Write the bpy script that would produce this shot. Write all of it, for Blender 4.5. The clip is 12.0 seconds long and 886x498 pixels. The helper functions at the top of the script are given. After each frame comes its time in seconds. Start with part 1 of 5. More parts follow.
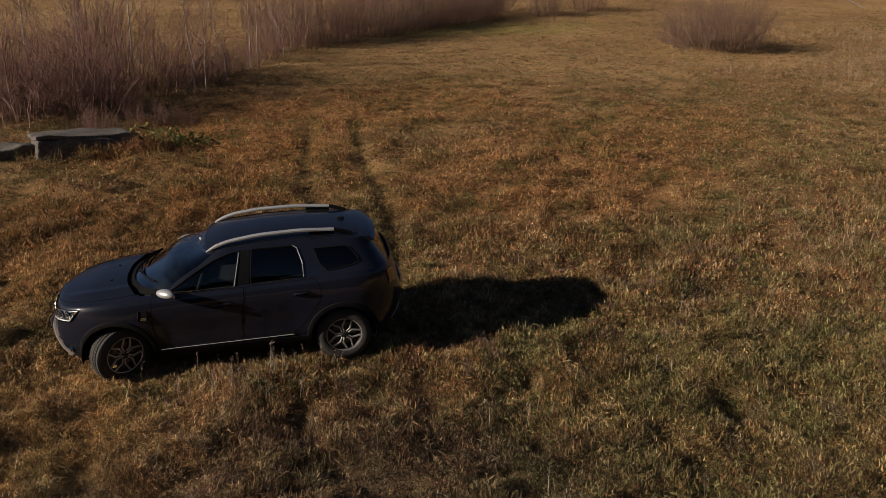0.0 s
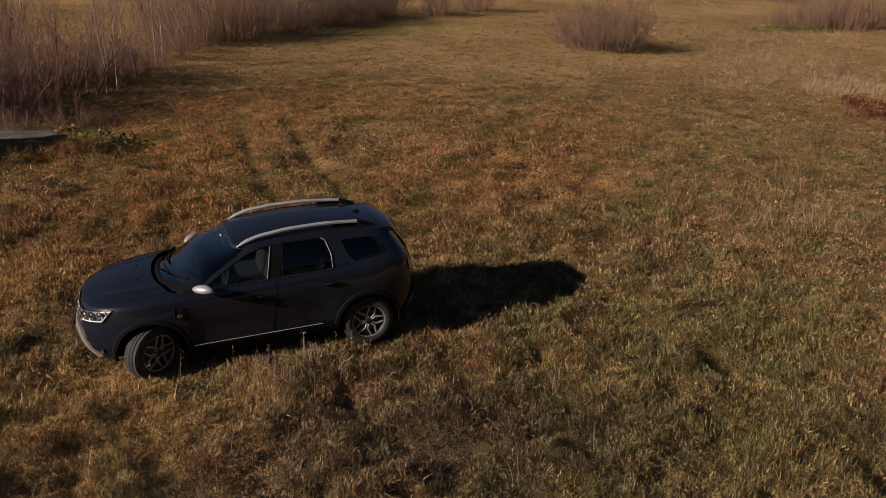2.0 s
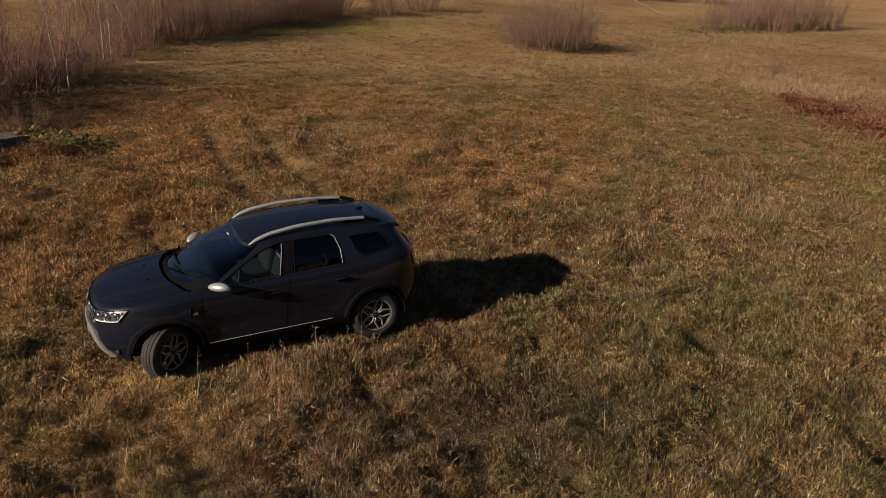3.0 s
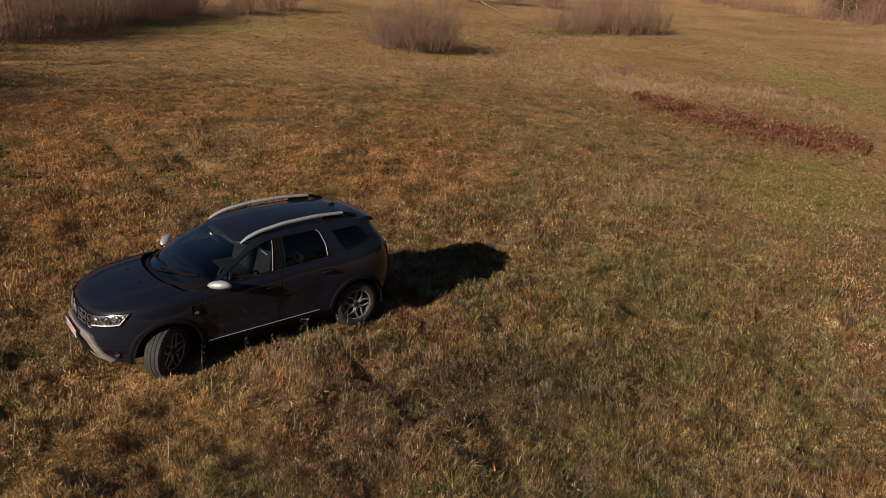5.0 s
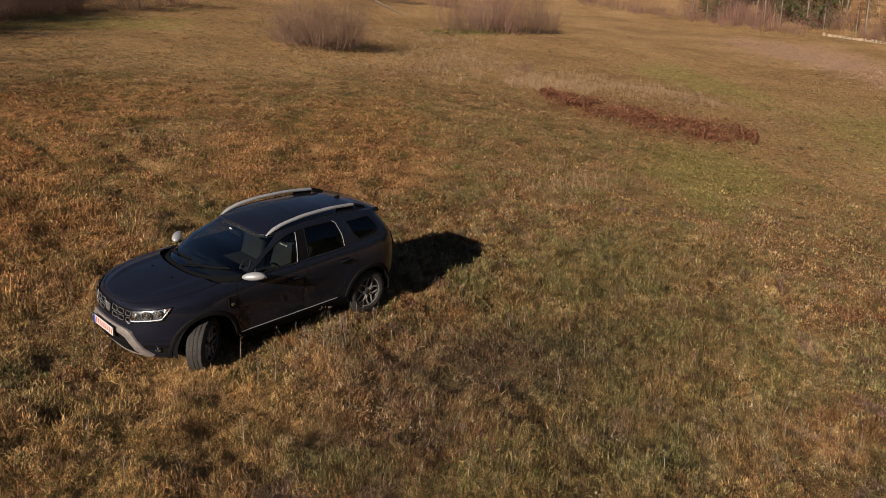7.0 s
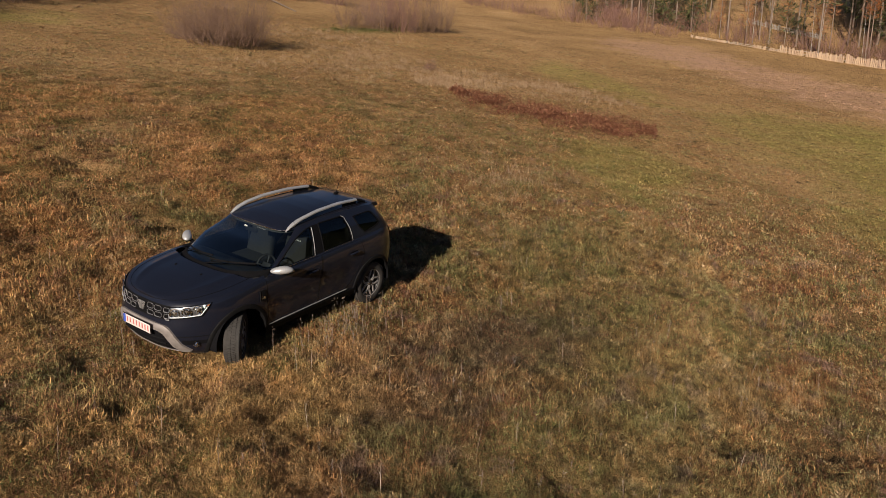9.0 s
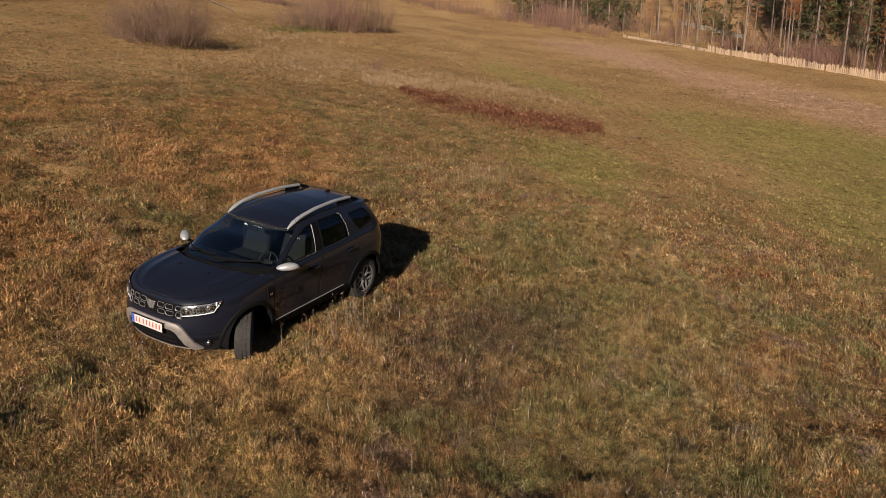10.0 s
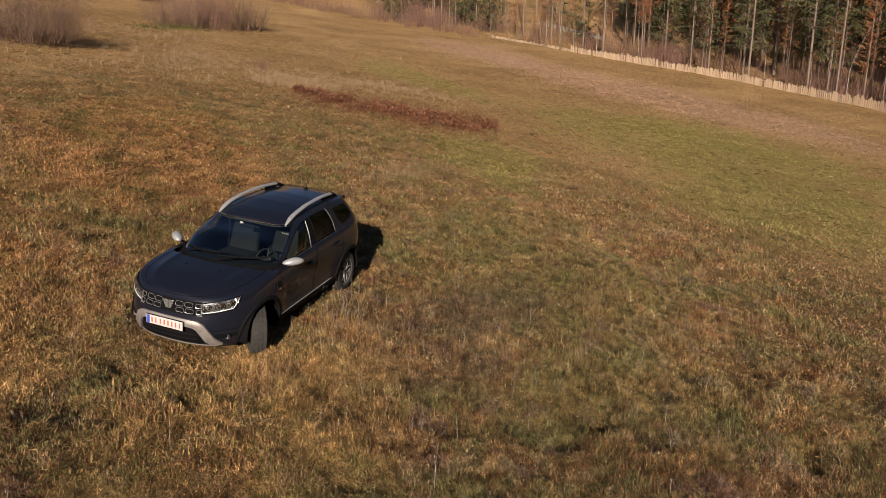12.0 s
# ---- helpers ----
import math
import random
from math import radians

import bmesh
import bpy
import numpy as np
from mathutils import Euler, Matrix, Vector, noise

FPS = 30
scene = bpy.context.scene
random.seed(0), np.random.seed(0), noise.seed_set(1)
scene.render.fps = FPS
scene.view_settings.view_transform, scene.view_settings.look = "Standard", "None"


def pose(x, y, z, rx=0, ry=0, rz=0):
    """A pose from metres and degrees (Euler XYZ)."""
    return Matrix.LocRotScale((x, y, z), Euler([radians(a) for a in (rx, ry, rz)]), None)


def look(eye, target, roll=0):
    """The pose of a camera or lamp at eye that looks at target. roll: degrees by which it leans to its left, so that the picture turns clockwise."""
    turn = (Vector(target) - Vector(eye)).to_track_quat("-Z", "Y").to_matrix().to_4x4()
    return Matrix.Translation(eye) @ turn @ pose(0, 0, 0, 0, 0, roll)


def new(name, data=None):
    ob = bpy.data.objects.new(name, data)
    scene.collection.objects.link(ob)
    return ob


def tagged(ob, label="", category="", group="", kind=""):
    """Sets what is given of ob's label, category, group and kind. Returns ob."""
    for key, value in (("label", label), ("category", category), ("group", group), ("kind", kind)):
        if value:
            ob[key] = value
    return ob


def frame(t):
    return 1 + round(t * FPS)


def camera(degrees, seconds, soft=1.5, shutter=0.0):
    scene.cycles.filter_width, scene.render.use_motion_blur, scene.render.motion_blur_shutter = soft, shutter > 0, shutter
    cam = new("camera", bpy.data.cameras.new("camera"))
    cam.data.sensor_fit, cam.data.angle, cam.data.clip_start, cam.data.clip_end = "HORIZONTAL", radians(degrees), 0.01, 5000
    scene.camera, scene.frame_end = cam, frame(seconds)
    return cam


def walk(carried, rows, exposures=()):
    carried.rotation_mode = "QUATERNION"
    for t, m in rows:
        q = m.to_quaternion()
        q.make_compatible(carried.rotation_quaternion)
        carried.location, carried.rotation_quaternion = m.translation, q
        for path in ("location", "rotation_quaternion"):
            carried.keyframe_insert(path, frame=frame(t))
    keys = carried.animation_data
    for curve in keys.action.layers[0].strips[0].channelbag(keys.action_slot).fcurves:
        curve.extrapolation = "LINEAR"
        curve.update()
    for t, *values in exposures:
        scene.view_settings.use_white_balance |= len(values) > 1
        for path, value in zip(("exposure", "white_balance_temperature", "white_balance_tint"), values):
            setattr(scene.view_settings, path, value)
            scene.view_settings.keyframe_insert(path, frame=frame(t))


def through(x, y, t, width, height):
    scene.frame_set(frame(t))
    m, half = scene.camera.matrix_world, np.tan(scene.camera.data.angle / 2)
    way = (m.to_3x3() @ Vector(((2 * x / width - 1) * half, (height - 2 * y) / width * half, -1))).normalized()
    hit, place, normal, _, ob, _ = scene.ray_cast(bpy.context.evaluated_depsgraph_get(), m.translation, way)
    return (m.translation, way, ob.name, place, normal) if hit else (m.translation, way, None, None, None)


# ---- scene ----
cam = camera(63.44, 12.0, soft=0.6)
# seconds, eye x y z, heading, pitch and roll in degrees
PATH = [
    (0, 0.790, -9.574, 3.468, -11.83, -13.53, 0.21),
    (0.5, 0.319, -9.634, 3.461, -14.32, -13.54, 0.18),
    (1, -0.139, -9.674, 3.458, -16.72, -13.55, 0.16),
    (1.5, -0.607, -9.690, 3.456, -19.13, -13.56, 0.13),
    (2, -1.077, -9.686, 3.457, -21.53, -13.59, 0.10),
    (2.5, -1.537, -9.672, 3.454, -23.90, -13.59, 0.06),
    (3, -1.993, -9.651, 3.460, -26.39, -13.62, 0.02),
    (3.5, -2.437, -9.605, 3.457, -29.69, -13.62, 0.03),
    (3.7, -2.621, -9.582, 3.456, -31.05, -13.59, 0.03),
    (5.3, -4.109, -9.353, 3.502, -39.93, -13.69, -0.07),
    (5.5, -4.280, -9.300, 3.497, -40.88, -13.73, -0.10),
    (6, -4.718, -9.139, 3.493, -43.17, -13.75, -0.14),
    (6.5, -5.150, -8.942, 3.495, -45.42, -13.79, -0.14),
    (7, -5.574, -8.732, 3.493, -47.66, -13.82, -0.10),
    (7.2, -5.749, -8.650, 3.485, -48.55, -13.89, -0.06),
    (8.8, -7.051, -7.941, 3.566, -55.99, -14.03, 0.18),
    (9, -7.210, -7.831, 3.562, -56.95, -14.02, 0.16),
    (9.5, -7.591, -7.560, 3.559, -59.43, -14.03, 0.11),
    (10, -7.959, -7.283, 3.564, -62.03, -14.05, -0.00),
    (10.5, -8.322, -6.975, 3.570, -64.64, -14.07, -0.04),
    (11, -8.670, -6.645, 3.583, -67.27, -14.09, -0.01),
    (11.5, -9.006, -6.300, 3.596, -69.98, -14.12, -0.01),
    (12, -9.322, -5.947, 3.603, -72.68, -14.14, 0.00),
]
walk(cam, [(t, pose(x, y, z, 90 + tilt, 0, head) @ pose(0, 0, 0, 0, 0, roll)) for t, x, y, z, head, tilt, roll in PATH],
     exposures=[(0.0, 0.26), (6.0, 0.44), (12.0, 0.58)])

# ---------------------------------------------------------------- light
SUN_HEAD, SUN_UP = math.atan2(0.235, 1.0), radians(20.1)   # the way the light travels, its height
world = bpy.data.worlds.new("sky")
scene.world = world
world.use_nodes = True
_n, _l = world.node_tree.nodes, world.node_tree.links
sky = _n.new("ShaderNodeTexSky")
sky.sky_type, sky.sun_disc = "NISHITA", False
sky.sun_elevation, sky.sun_rotation = SUN_UP, math.atan2(-math.cos(SUN_HEAD), -math.sin(SUN_HEAD))
sky.altitude, sky.air_density, sky.dust_density = 900, 0.5, 0.2
_n["Background"].inputs["Strength"].default_value = 0.05
_l.new(sky.outputs[0], _n["Background"].inputs["Color"])
sun = new("sun", bpy.data.lights.new("sun", "SUN"))
sun.data.energy, sun.data.angle, sun.data.color = 5.0, radians(0.53), (1.0, 0.85, 0.70)
sun.matrix_world = look((0, 0, 60), (math.cos(SUN_HEAD) * math.cos(SUN_UP) * 10, math.sin(SUN_HEAD) * math.cos(SUN_UP) * 10, 60 - 10 * math.sin(SUN_UP)))

# ---------------------------------------------------------------- helpers and materials
def part(name, bm, material, parent=None, label="", smooth=40):
    """Links a bmesh as one mesh object, under a thing or a part when one is given."""
    me = bpy.data.meshes.new(name)
    bm.normal_update()
    bm.to_mesh(me)
    bm.free()
    if smooth:
        me.polygons.foreach_set("use_smooth", [True] * len(me.polygons))
        me.set_sharp_from_angle(angle=radians(smooth))
    me.materials.append(material)
    ob = new(name, me)
    if parent is not None:
        ob.parent = parent
    if label:
        ob["label"] = label
    return ob


def mesh_of(name, verts, faces_size, material):
    """A mesh from an array of corners, every faces_size in a row making one face."""
    me = bpy.data.meshes.new(name)
    n = len(verts)
    me.vertices.add(n)
    me.vertices.foreach_set("co", np.ascontiguousarray(verts, dtype=np.float32).ravel())
    me.loops.add(n)
    me.loops.foreach_set("vertex_index", np.arange(n, dtype=np.int32))
    me.polygons.add(n // faces_size)
    me.polygons.foreach_set("loop_start", np.arange(0, n, faces_size, dtype=np.int32))
    me.update(calc_edges=True)
    me.materials.append(material)
    return me


def indexed_mesh(name, verts, faces, material):
    """A mesh from corner and face arrays (all faces with the same number of corners)."""
    me = bpy.data.meshes.new(name)
    me.vertices.add(len(verts))
    me.vertices.foreach_set("co", np.ascontiguousarray(verts, dtype=np.float32).ravel())
    k = faces.shape[1]
    me.loops.add(faces.size)
    me.loops.foreach_set("vertex_index", np.ascontiguousarray(faces, dtype=np.int32).ravel())
    me.polygons.add(len(faces))
    me.polygons.foreach_set("loop_start", np.arange(0, faces.size, k, dtype=np.int32))
    me.update(calc_edges=True)
    me.materials.append(material)
    return me


class Nodes:
    """A short way to write node materials."""
    def __init__(self, name):
        self.mat = bpy.data.materials.new(name)
        self.mat.use_nodes = True
        self.t = self.mat.node_tree
        self.b = self.t.nodes["Principled BSDF"]
        self.out = self.t.nodes["Material Output"]

    def put(self, sock, value):
        if isinstance(value, bpy.types.NodeSocket):
            self.t.links.new(value, sock)
        elif value is not None:
            sock.default_value = (*value, 1.0) if isinstance(value, tuple) and len(value) == 3 and sock.type == "RGBA" else value

    def set(self, **kw):
        for k, v in kw.items():
            self.put(self.b.inputs[k.replace("_", " ")], v)
        return self

    def pos(self):
        return self.t.nodes.new("ShaderNodeNewGeometry").outputs["Position"]

    def obj(self):
        return self.t.nodes.new("ShaderNodeTexCoord").outputs["Object"]

    def island(self):
        return self.t.nodes.new("ShaderNodeNewGeometry").outputs["Random Per Island"]

    def rand(self):
        return self.t.nodes.new("ShaderNodeObjectInfo").outputs["Random"]

    def noise(self, vec, scale, detail=4.0, rough=0.55, stretch=None):
        n = self.t.nodes.new("ShaderNodeTexNoise")
        n.inputs["Scale"].default_value, n.inputs["Detail"].default_value, n.inputs["Roughness"].default_value = scale, detail, rough
        if stretch:
            m = self.t.nodes.new("ShaderNodeMapping")
            m.inputs["Scale"].default_value = stretch
            self.put(m.inputs["Vector"], vec)
            vec = m.outputs[0]
        self.put(n.inputs["Vector"], vec)
        return n.outputs["Fac"]

    def ramp(self, fac, *stops):
        r = self.t.nodes.new("ShaderNodeValToRGB")
        e = r.color_ramp.elements
        while len(e) < len(stops):
            e.new(0.5)
        for el, (p, c) in zip(e, stops):
            el.position = p
            el.color = (c, c, c, 1) if isinstance(c, float) else (*c, 1)
        self.put(r.inputs["Fac"], fac)
        return r.outputs["Color"]

    def mix(self, fac, a, b, kind="MIX"):
        m = self.t.nodes.new("ShaderNodeMix")
        m.data_type, m.blend_type = "RGBA", kind
        self.put(m.inputs[0], fac)
        self.put(m.inputs[6], a)
        self.put(m.inputs[7], b)
        return m.outputs[2]

    def math(self, op, a, b=None, c=None):
        m = self.t.nodes.new("ShaderNodeMath")
        m.operation = op
        for s, v in zip(m.inputs, (a, b, c)):
            self.put(s, v)
        return m.outputs[0]

    def xyz(self, vec):
        s = self.t.nodes.new("ShaderNodeSeparateXYZ")
        self.put(s.inputs[0], vec)
        return s.outputs

    def bump(self, height, strength=0.3, distance=0.01):
        b = self.t.nodes.new("ShaderNodeBump")
        b.inputs["Strength"].default_value, b.inputs["Distance"].default_value = strength, distance
        self.put(b.inputs["Height"], height)
        self.put(self.b.inputs["Normal"], b.outputs[0])
        return self


def plain(name, color, rough=0.5, metal=0.0, grain=30.0, vary=0.25, bump=0.1, coat=0.0, spec=0.5):
    """A surface of one kind with fine and coarse variation."""
    n = Nodes(name)
    p = n.obj()
    a, b = n.noise(p, grain), n.noise(p, grain / 9)
    f = n.math("MULTIPLY", a, b)
    lo, hi = tuple(c * (1 - vary) for c in color), tuple(min(1, c * (1 + vary)) for c in color)
    n.set(Base_Color=n.ramp(f, (0.12, lo), (0.42, hi)), Metallic=metal, Coat_Weight=coat, Specular_IOR_Level=spec)
    n.set(Roughness=n.ramp(b, (0.3, float(max(0, rough - 0.08))), (0.7, float(min(1, rough + 0.08)))))
    if bump:
        n.bump(a, bump, 0.003)
    return n.mat


def glassy(name, tint, gloss_rough=0.02, face_on=0.04, fall=4.0):
    """A thin tinted pane: what lies behind is seen through its tint, its gloss grows at a glance."""
    n = Nodes(name)
    n.t.nodes.remove(n.b)
    tr = n.t.nodes.new("ShaderNodeBsdfTransparent")
    tr.inputs[0].default_value = (*tint, 1)
    gl = n.t.nodes.new("ShaderNodeBsdfGlossy")
    gl.inputs["Roughness"].default_value = gloss_rough
    lw = n.t.nodes.new("ShaderNodeLayerWeight")
    lw.inputs["Blend"].default_value = 0.5
    gloss = n.math("MULTIPLY_ADD", n.math("POWER", lw.outputs["Facing"], fall), 0.9, face_on)
    mx = n.t.nodes.new("ShaderNodeMixShader")
    n.put(mx.inputs[0], gloss)
    n.put(mx.inputs[1], tr.outputs[0])
    n.put(mx.inputs[2], gl.outputs[0])
    n.put(n.out.inputs[0], mx.outputs[0])
    return n.mat


def leafy(name, stops, large, rough=0.75, through=0.16, patch=0.12, hues=(), tone=(0.22, 0.8, 1.35, 1.9), clump=(0.25, 0.95, 1.75)):
    """Blades and leaves: a colour for each, drifting over the ground in patches, with light coming through."""
    n = Nodes(name)
    p = n.pos()
    f = n.math("ADD", n.math("MULTIPLY", n.island(), 0.5), n.math("MULTIPLY", n.noise(p, patch, 5.0, 0.6), 0.42))
    f = n.math("ADD", f, n.math("MULTIPLY", n.math("SUBTRACT", n.noise(p, 2.2, 4.0, 0.7), 0.26), 0.5))
    col = n.ramp(f, *stops)
    if hues:
        warm, cool, dull = hues
        own = n.math("MULTIPLY", n.math("SUBTRACT", n.math("FRACT", n.math("MULTIPLY", n.island(), 7.3)), 0.5), 0.24)
        col = n.ramp(n.math("ADD", n.noise(p, 2.8, 4.0, 0.65), own), *warm)
        col = n.mix(n.math("MULTIPLY", n.ramp(n.math("ADD", n.noise(p, 0.75, 5.0, 0.72), own), (0.46, 0.0), (0.57, 1.0)), 0.88), col, n.ramp(n.noise(p, 5.0, 3.0), *cool))
        col = n.mix(n.math("MULTIPLY", n.ramp(n.noise(p, 1.7, 4.0, 0.7), (0.55, 0.0), (0.63, 1.0)), 0.75), col, dull)
    if large:
        col = large(n, p, col)
    if hues:
        # Clump tones put the tufts' lit tops and shaded gaps into the colour
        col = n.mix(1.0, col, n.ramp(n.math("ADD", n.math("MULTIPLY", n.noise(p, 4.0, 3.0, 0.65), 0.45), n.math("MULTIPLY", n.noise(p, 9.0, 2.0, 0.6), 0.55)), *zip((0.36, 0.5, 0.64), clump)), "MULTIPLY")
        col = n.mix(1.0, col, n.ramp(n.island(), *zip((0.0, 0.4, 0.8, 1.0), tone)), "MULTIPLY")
    n.set(Base_Color=col, Roughness=rough)
    n.put(n.b.inputs["Specular IOR Level"], 0.25)
    tr = n.t.nodes.new("ShaderNodeBsdfTranslucent")
    n.put(tr.inputs[0], col)
    mx = n.t.nodes.new("ShaderNodeMixShader")
    mx.inputs[0].default_value = through
    n.put(mx.inputs[1], n.b.outputs[0])
    n.put(mx.inputs[2], tr.outputs[0])
    n.put(n.out.inputs[0], mx.outputs[0])
    return n.mat


def blob(n, p, x, y, rx, ry, turn=0.0):
    """A soft round patch of the ground: 1 in its middle, 0 outside."""
    s = n.xyz(p)
    c, d = math.cos(turn), math.sin(turn)
    dx, dy = n.math("SUBTRACT", s[0], float(x)), n.math("SUBTRACT", s[1], float(y))
    a = n.math("ADD", n.math("MULTIPLY", dx, c / rx), n.math("MULTIPLY", dy, d / rx))
    b = n.math("ADD", n.math("MULTIPLY", dx, -d / ry), n.math("MULTIPLY", dy, c / ry))
    r = n.math("SQRT", n.math("ADD", n.math("MULTIPLY", a, a), n.math("MULTIPLY", b, b)))
    r = n.math("ADD", r, n.math("MULTIPLY", n.math("SUBTRACT", n.noise(p, 0.35, 4.0), 0.5), 1.2))
    return n.ramp(r, (0.55, 1.0), (1.0, 0.0))


def meadow_patches(n, p, col):
    """Where the meadow turns green, straw-pale or reddish."""
    green, straw, rust = (0.285, 0.245, 0.074), (0.52, 0.325, 0.225), (0.42, 0.195, 0.072)
    fine = n.noise(p, 0.9, 5.0, 0.65)
    for c, amount, spots in (
        ((0.18, 0.158, 0.060), 0.45, ((6.5, -2.5, 5, 3, 0.2), (3.0, -5.0, 5, 2.2, 0.1))),
        (green, 0.8, ((20, -10, 9, 5, 0.1), (34, -7, 17, 9, 0.7), (40, -10, 12, 7, 0.7), (19, 1, 6, 3, 0.3), (15, 41, 10, 4, 0.2), (47, 14, 12, 4, 0.8))),
        (straw, 0.8, ((63, -4, 30, 9, 0.85), (82, 18, 16, 9, 0.7))),
        ((0.40, 0.265, 0.14), 0.55, ((34, 16, 7, 4, 0.9), (37, 27, 8, 4, 0.5))),
        # Dull brown beside the car: withered weeds, with shaded gaps put into the colour
        ((0.120, 0.086, 0.056), 0.6, ((0.4, -2.7, 2.6, 1.3, 0.1), (2.6, -3.3, 2.2, 1.0, 0.0))),
        ((0.50, 0.31, 0.125), 0.7, ((-2.6, -1.8, 3.0, 1.9, 0.2), (-3.6, 1.8, 2.4, 1.8, 0.0))),
        (rust, 0.65, ((6.8, 8, 6, 4.5, 0.3), (-1.5, 10, 4, 5, 0.0), (-3.5, 4.5, 5, 3.5, 0.2), (0.2, 13, 4, 6, 0.0), (4.6, 17, 8, 5, 0.3), (13, 13, 6, 4, 0.4))),
    ):
        for s in spots:
            col = n.mix(n.math("MULTIPLY", n.math("MULTIPLY", blob(n, p, *s), amount), n.ramp(fine, (0.3, 0.35), (0.65, 1.0))), col, c)
    # darker reddish and mossy tufts on the middle slope
    mid = blob(n, p, 7, 12, 26, 14)
    for scale, c in ((1.3, (0.135, 0.066, 0.030)), (0.9, (0.105, 0.088, 0.030))):
        col = n.mix(n.math("MULTIPLY", n.ramp(n.noise(p, scale, 6.0, 0.75), (0.5, 0.0), (0.6, 0.75)), mid), col, c)
    return col


STRAW = ((0.2, (0.055, 0.032, 0.014)), (0.36, (0.13, 0.075, 0.027)), (0.52, (0.25, 0.14, 0.05)), (0.68, (0.36, 0.22, 0.09)), (0.85, (0.60, 0.45, 0.26)))
HUES = (((0.36, (0.17, 0.075, 0.036)), (0.46, (0.33, 0.165, 0.065)), (0.54, (0.39, 0.250, 0.110)), (0.64, (0.47, 0.345, 0.205))),
        ((0.4, (0.105, 0.110, 0.040)), (0.6, (0.235, 0.220, 0.092))), (0.185, 0.115, 0.096))
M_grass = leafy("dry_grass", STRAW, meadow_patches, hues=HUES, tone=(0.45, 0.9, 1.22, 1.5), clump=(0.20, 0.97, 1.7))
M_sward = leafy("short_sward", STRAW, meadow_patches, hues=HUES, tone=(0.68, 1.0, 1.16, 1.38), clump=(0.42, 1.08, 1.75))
M_weed = leafy("weed", ((0.2, (0.030, 0.040, 0.014)), (0.55, (0.095, 0.115, 0.030)), (0.9, (0.22, 0.215, 0.07))), None)
M_dock = leafy("rusty_leaves", ((0.2, (0.085, 0.034, 0.022)), (0.5, (0.19, 0.078, 0.045)), (0.75, (0.28, 0.125, 0.068)), (0.95, (0.40, 0.24, 0.13))), None)
M_needle = leafy("spruce_needles", ((0.25, (0.024, 0.032, 0.012)), (0.6, (0.062, 0.070, 0.024)), (0.9, (0.125, 0.115, 0.045))), None, patch=0.3)
M_larch = leafy("larch_needles", ((0.25, (0.17, 0.062, 0.022)), (0.6, (0.33, 0.125, 0.042)), (0.9, (0.44, 0.20, 0.075))), None, patch=0.3)


def ground_material():
    n = Nodes("meadow_soil")
    p = n.pos()
    f = n.math("ADD", n.math("MULTIPLY", n.noise(p, 0.12, 5.0, 0.6), 0.62), n.math("MULTIPLY", n.noise(p, 14.0, 6.0, 0.75), 0.55))
    col = n.ramp(f, (0.3, (0.035, 0.023, 0.012)), (0.45, (0.26, 0.158, 0.07)), (0.62, (0.42, 0.262, 0.118)), (0.85, (0.56, 0.385, 0.20)))
    # Near ground darkened: thatch, and the shade between tussocks put into the colour
    col = n.mix(n.math("MULTIPLY", blob(n, p, 3, -4, 17, 11), 0.62), col, (0.080, 0.055, 0.025))
    col = meadow_patches(n, p, col)
    # Dark spots in the colour stand in for shaded hollows between tufts
    col = n.mix(n.ramp(n.noise(p, 2.6, 5.0, 0.75), (0.36, 0.8), (0.46, 0.0)), col, (0.045, 0.034, 0.017))
    n.set(Base_Color=col, Roughness=0.95)
    n.put(n.b.inputs["Specular IOR Level"], 0.1)
    n.bump(n.math("ADD", n.noise(p, 6.0, 8.0, 0.7), n.noise(p, 45.0, 3.0, 0.7)), 0.9, 0.12)
    return n.mat


M_ground = ground_material()


def bark(name, lo, hi, scale=8.0):
    n = Nodes(name)
    p = n.obj()
    f = n.noise(p, scale, 6.0, 0.7, (3, 3, 0.6))
    n.set(Base_Color=n.ramp(f, (0.3, lo), (0.7, hi)), Roughness=0.9)
    n.bump(f, 0.5, 0.01)
    return n.mat


def birch_bark():
    n = Nodes("birch_bark")
    p = n.obj()
    f = n.noise(p, 3.0, 5.0, 0.7, (1, 1, 5))
    n.set(Base_Color=n.ramp(f, (0.36, (0.05, 0.045, 0.04)), (0.5, (0.30, 0.27, 0.24)), (0.8, (0.46, 0.43, 0.39))), Roughness=0.7)
    return n.mat


M_birch = birch_bark()
M_twig = bark("grey_twigs", (0.100, 0.058, 0.042), (0.29, 0.185, 0.132))
M_twig_dark = bark("dark_twigs", (0.105, 0.053, 0.043), (0.30, 0.168, 0.13))
M_bark = bark("conifer_bark", (0.10, 0.075, 0.058), (0.26, 0.20, 0.155), 3.0)
M_pale = Nodes("fence_wood")
M_pale.set(Base_Color=M_pale.mix(M_pale.noise(M_pale.obj(), 4.0, 5.0, 0.6, (4, 4, 0.6)), M_pale.ramp(M_pale.rand(), (0.0, (0.32, 0.23, 0.17)), (0.5, (0.46, 0.34, 0.215)), (1.0, (0.60, 0.46, 0.31))), (0.32, 0.22, 0.15)), Roughness=0.85)
M_pale = M_pale.mat
M_oldwood = bark("grey_wood", (0.20, 0.18, 0.15), (0.42, 0.38, 0.33), 5.0)


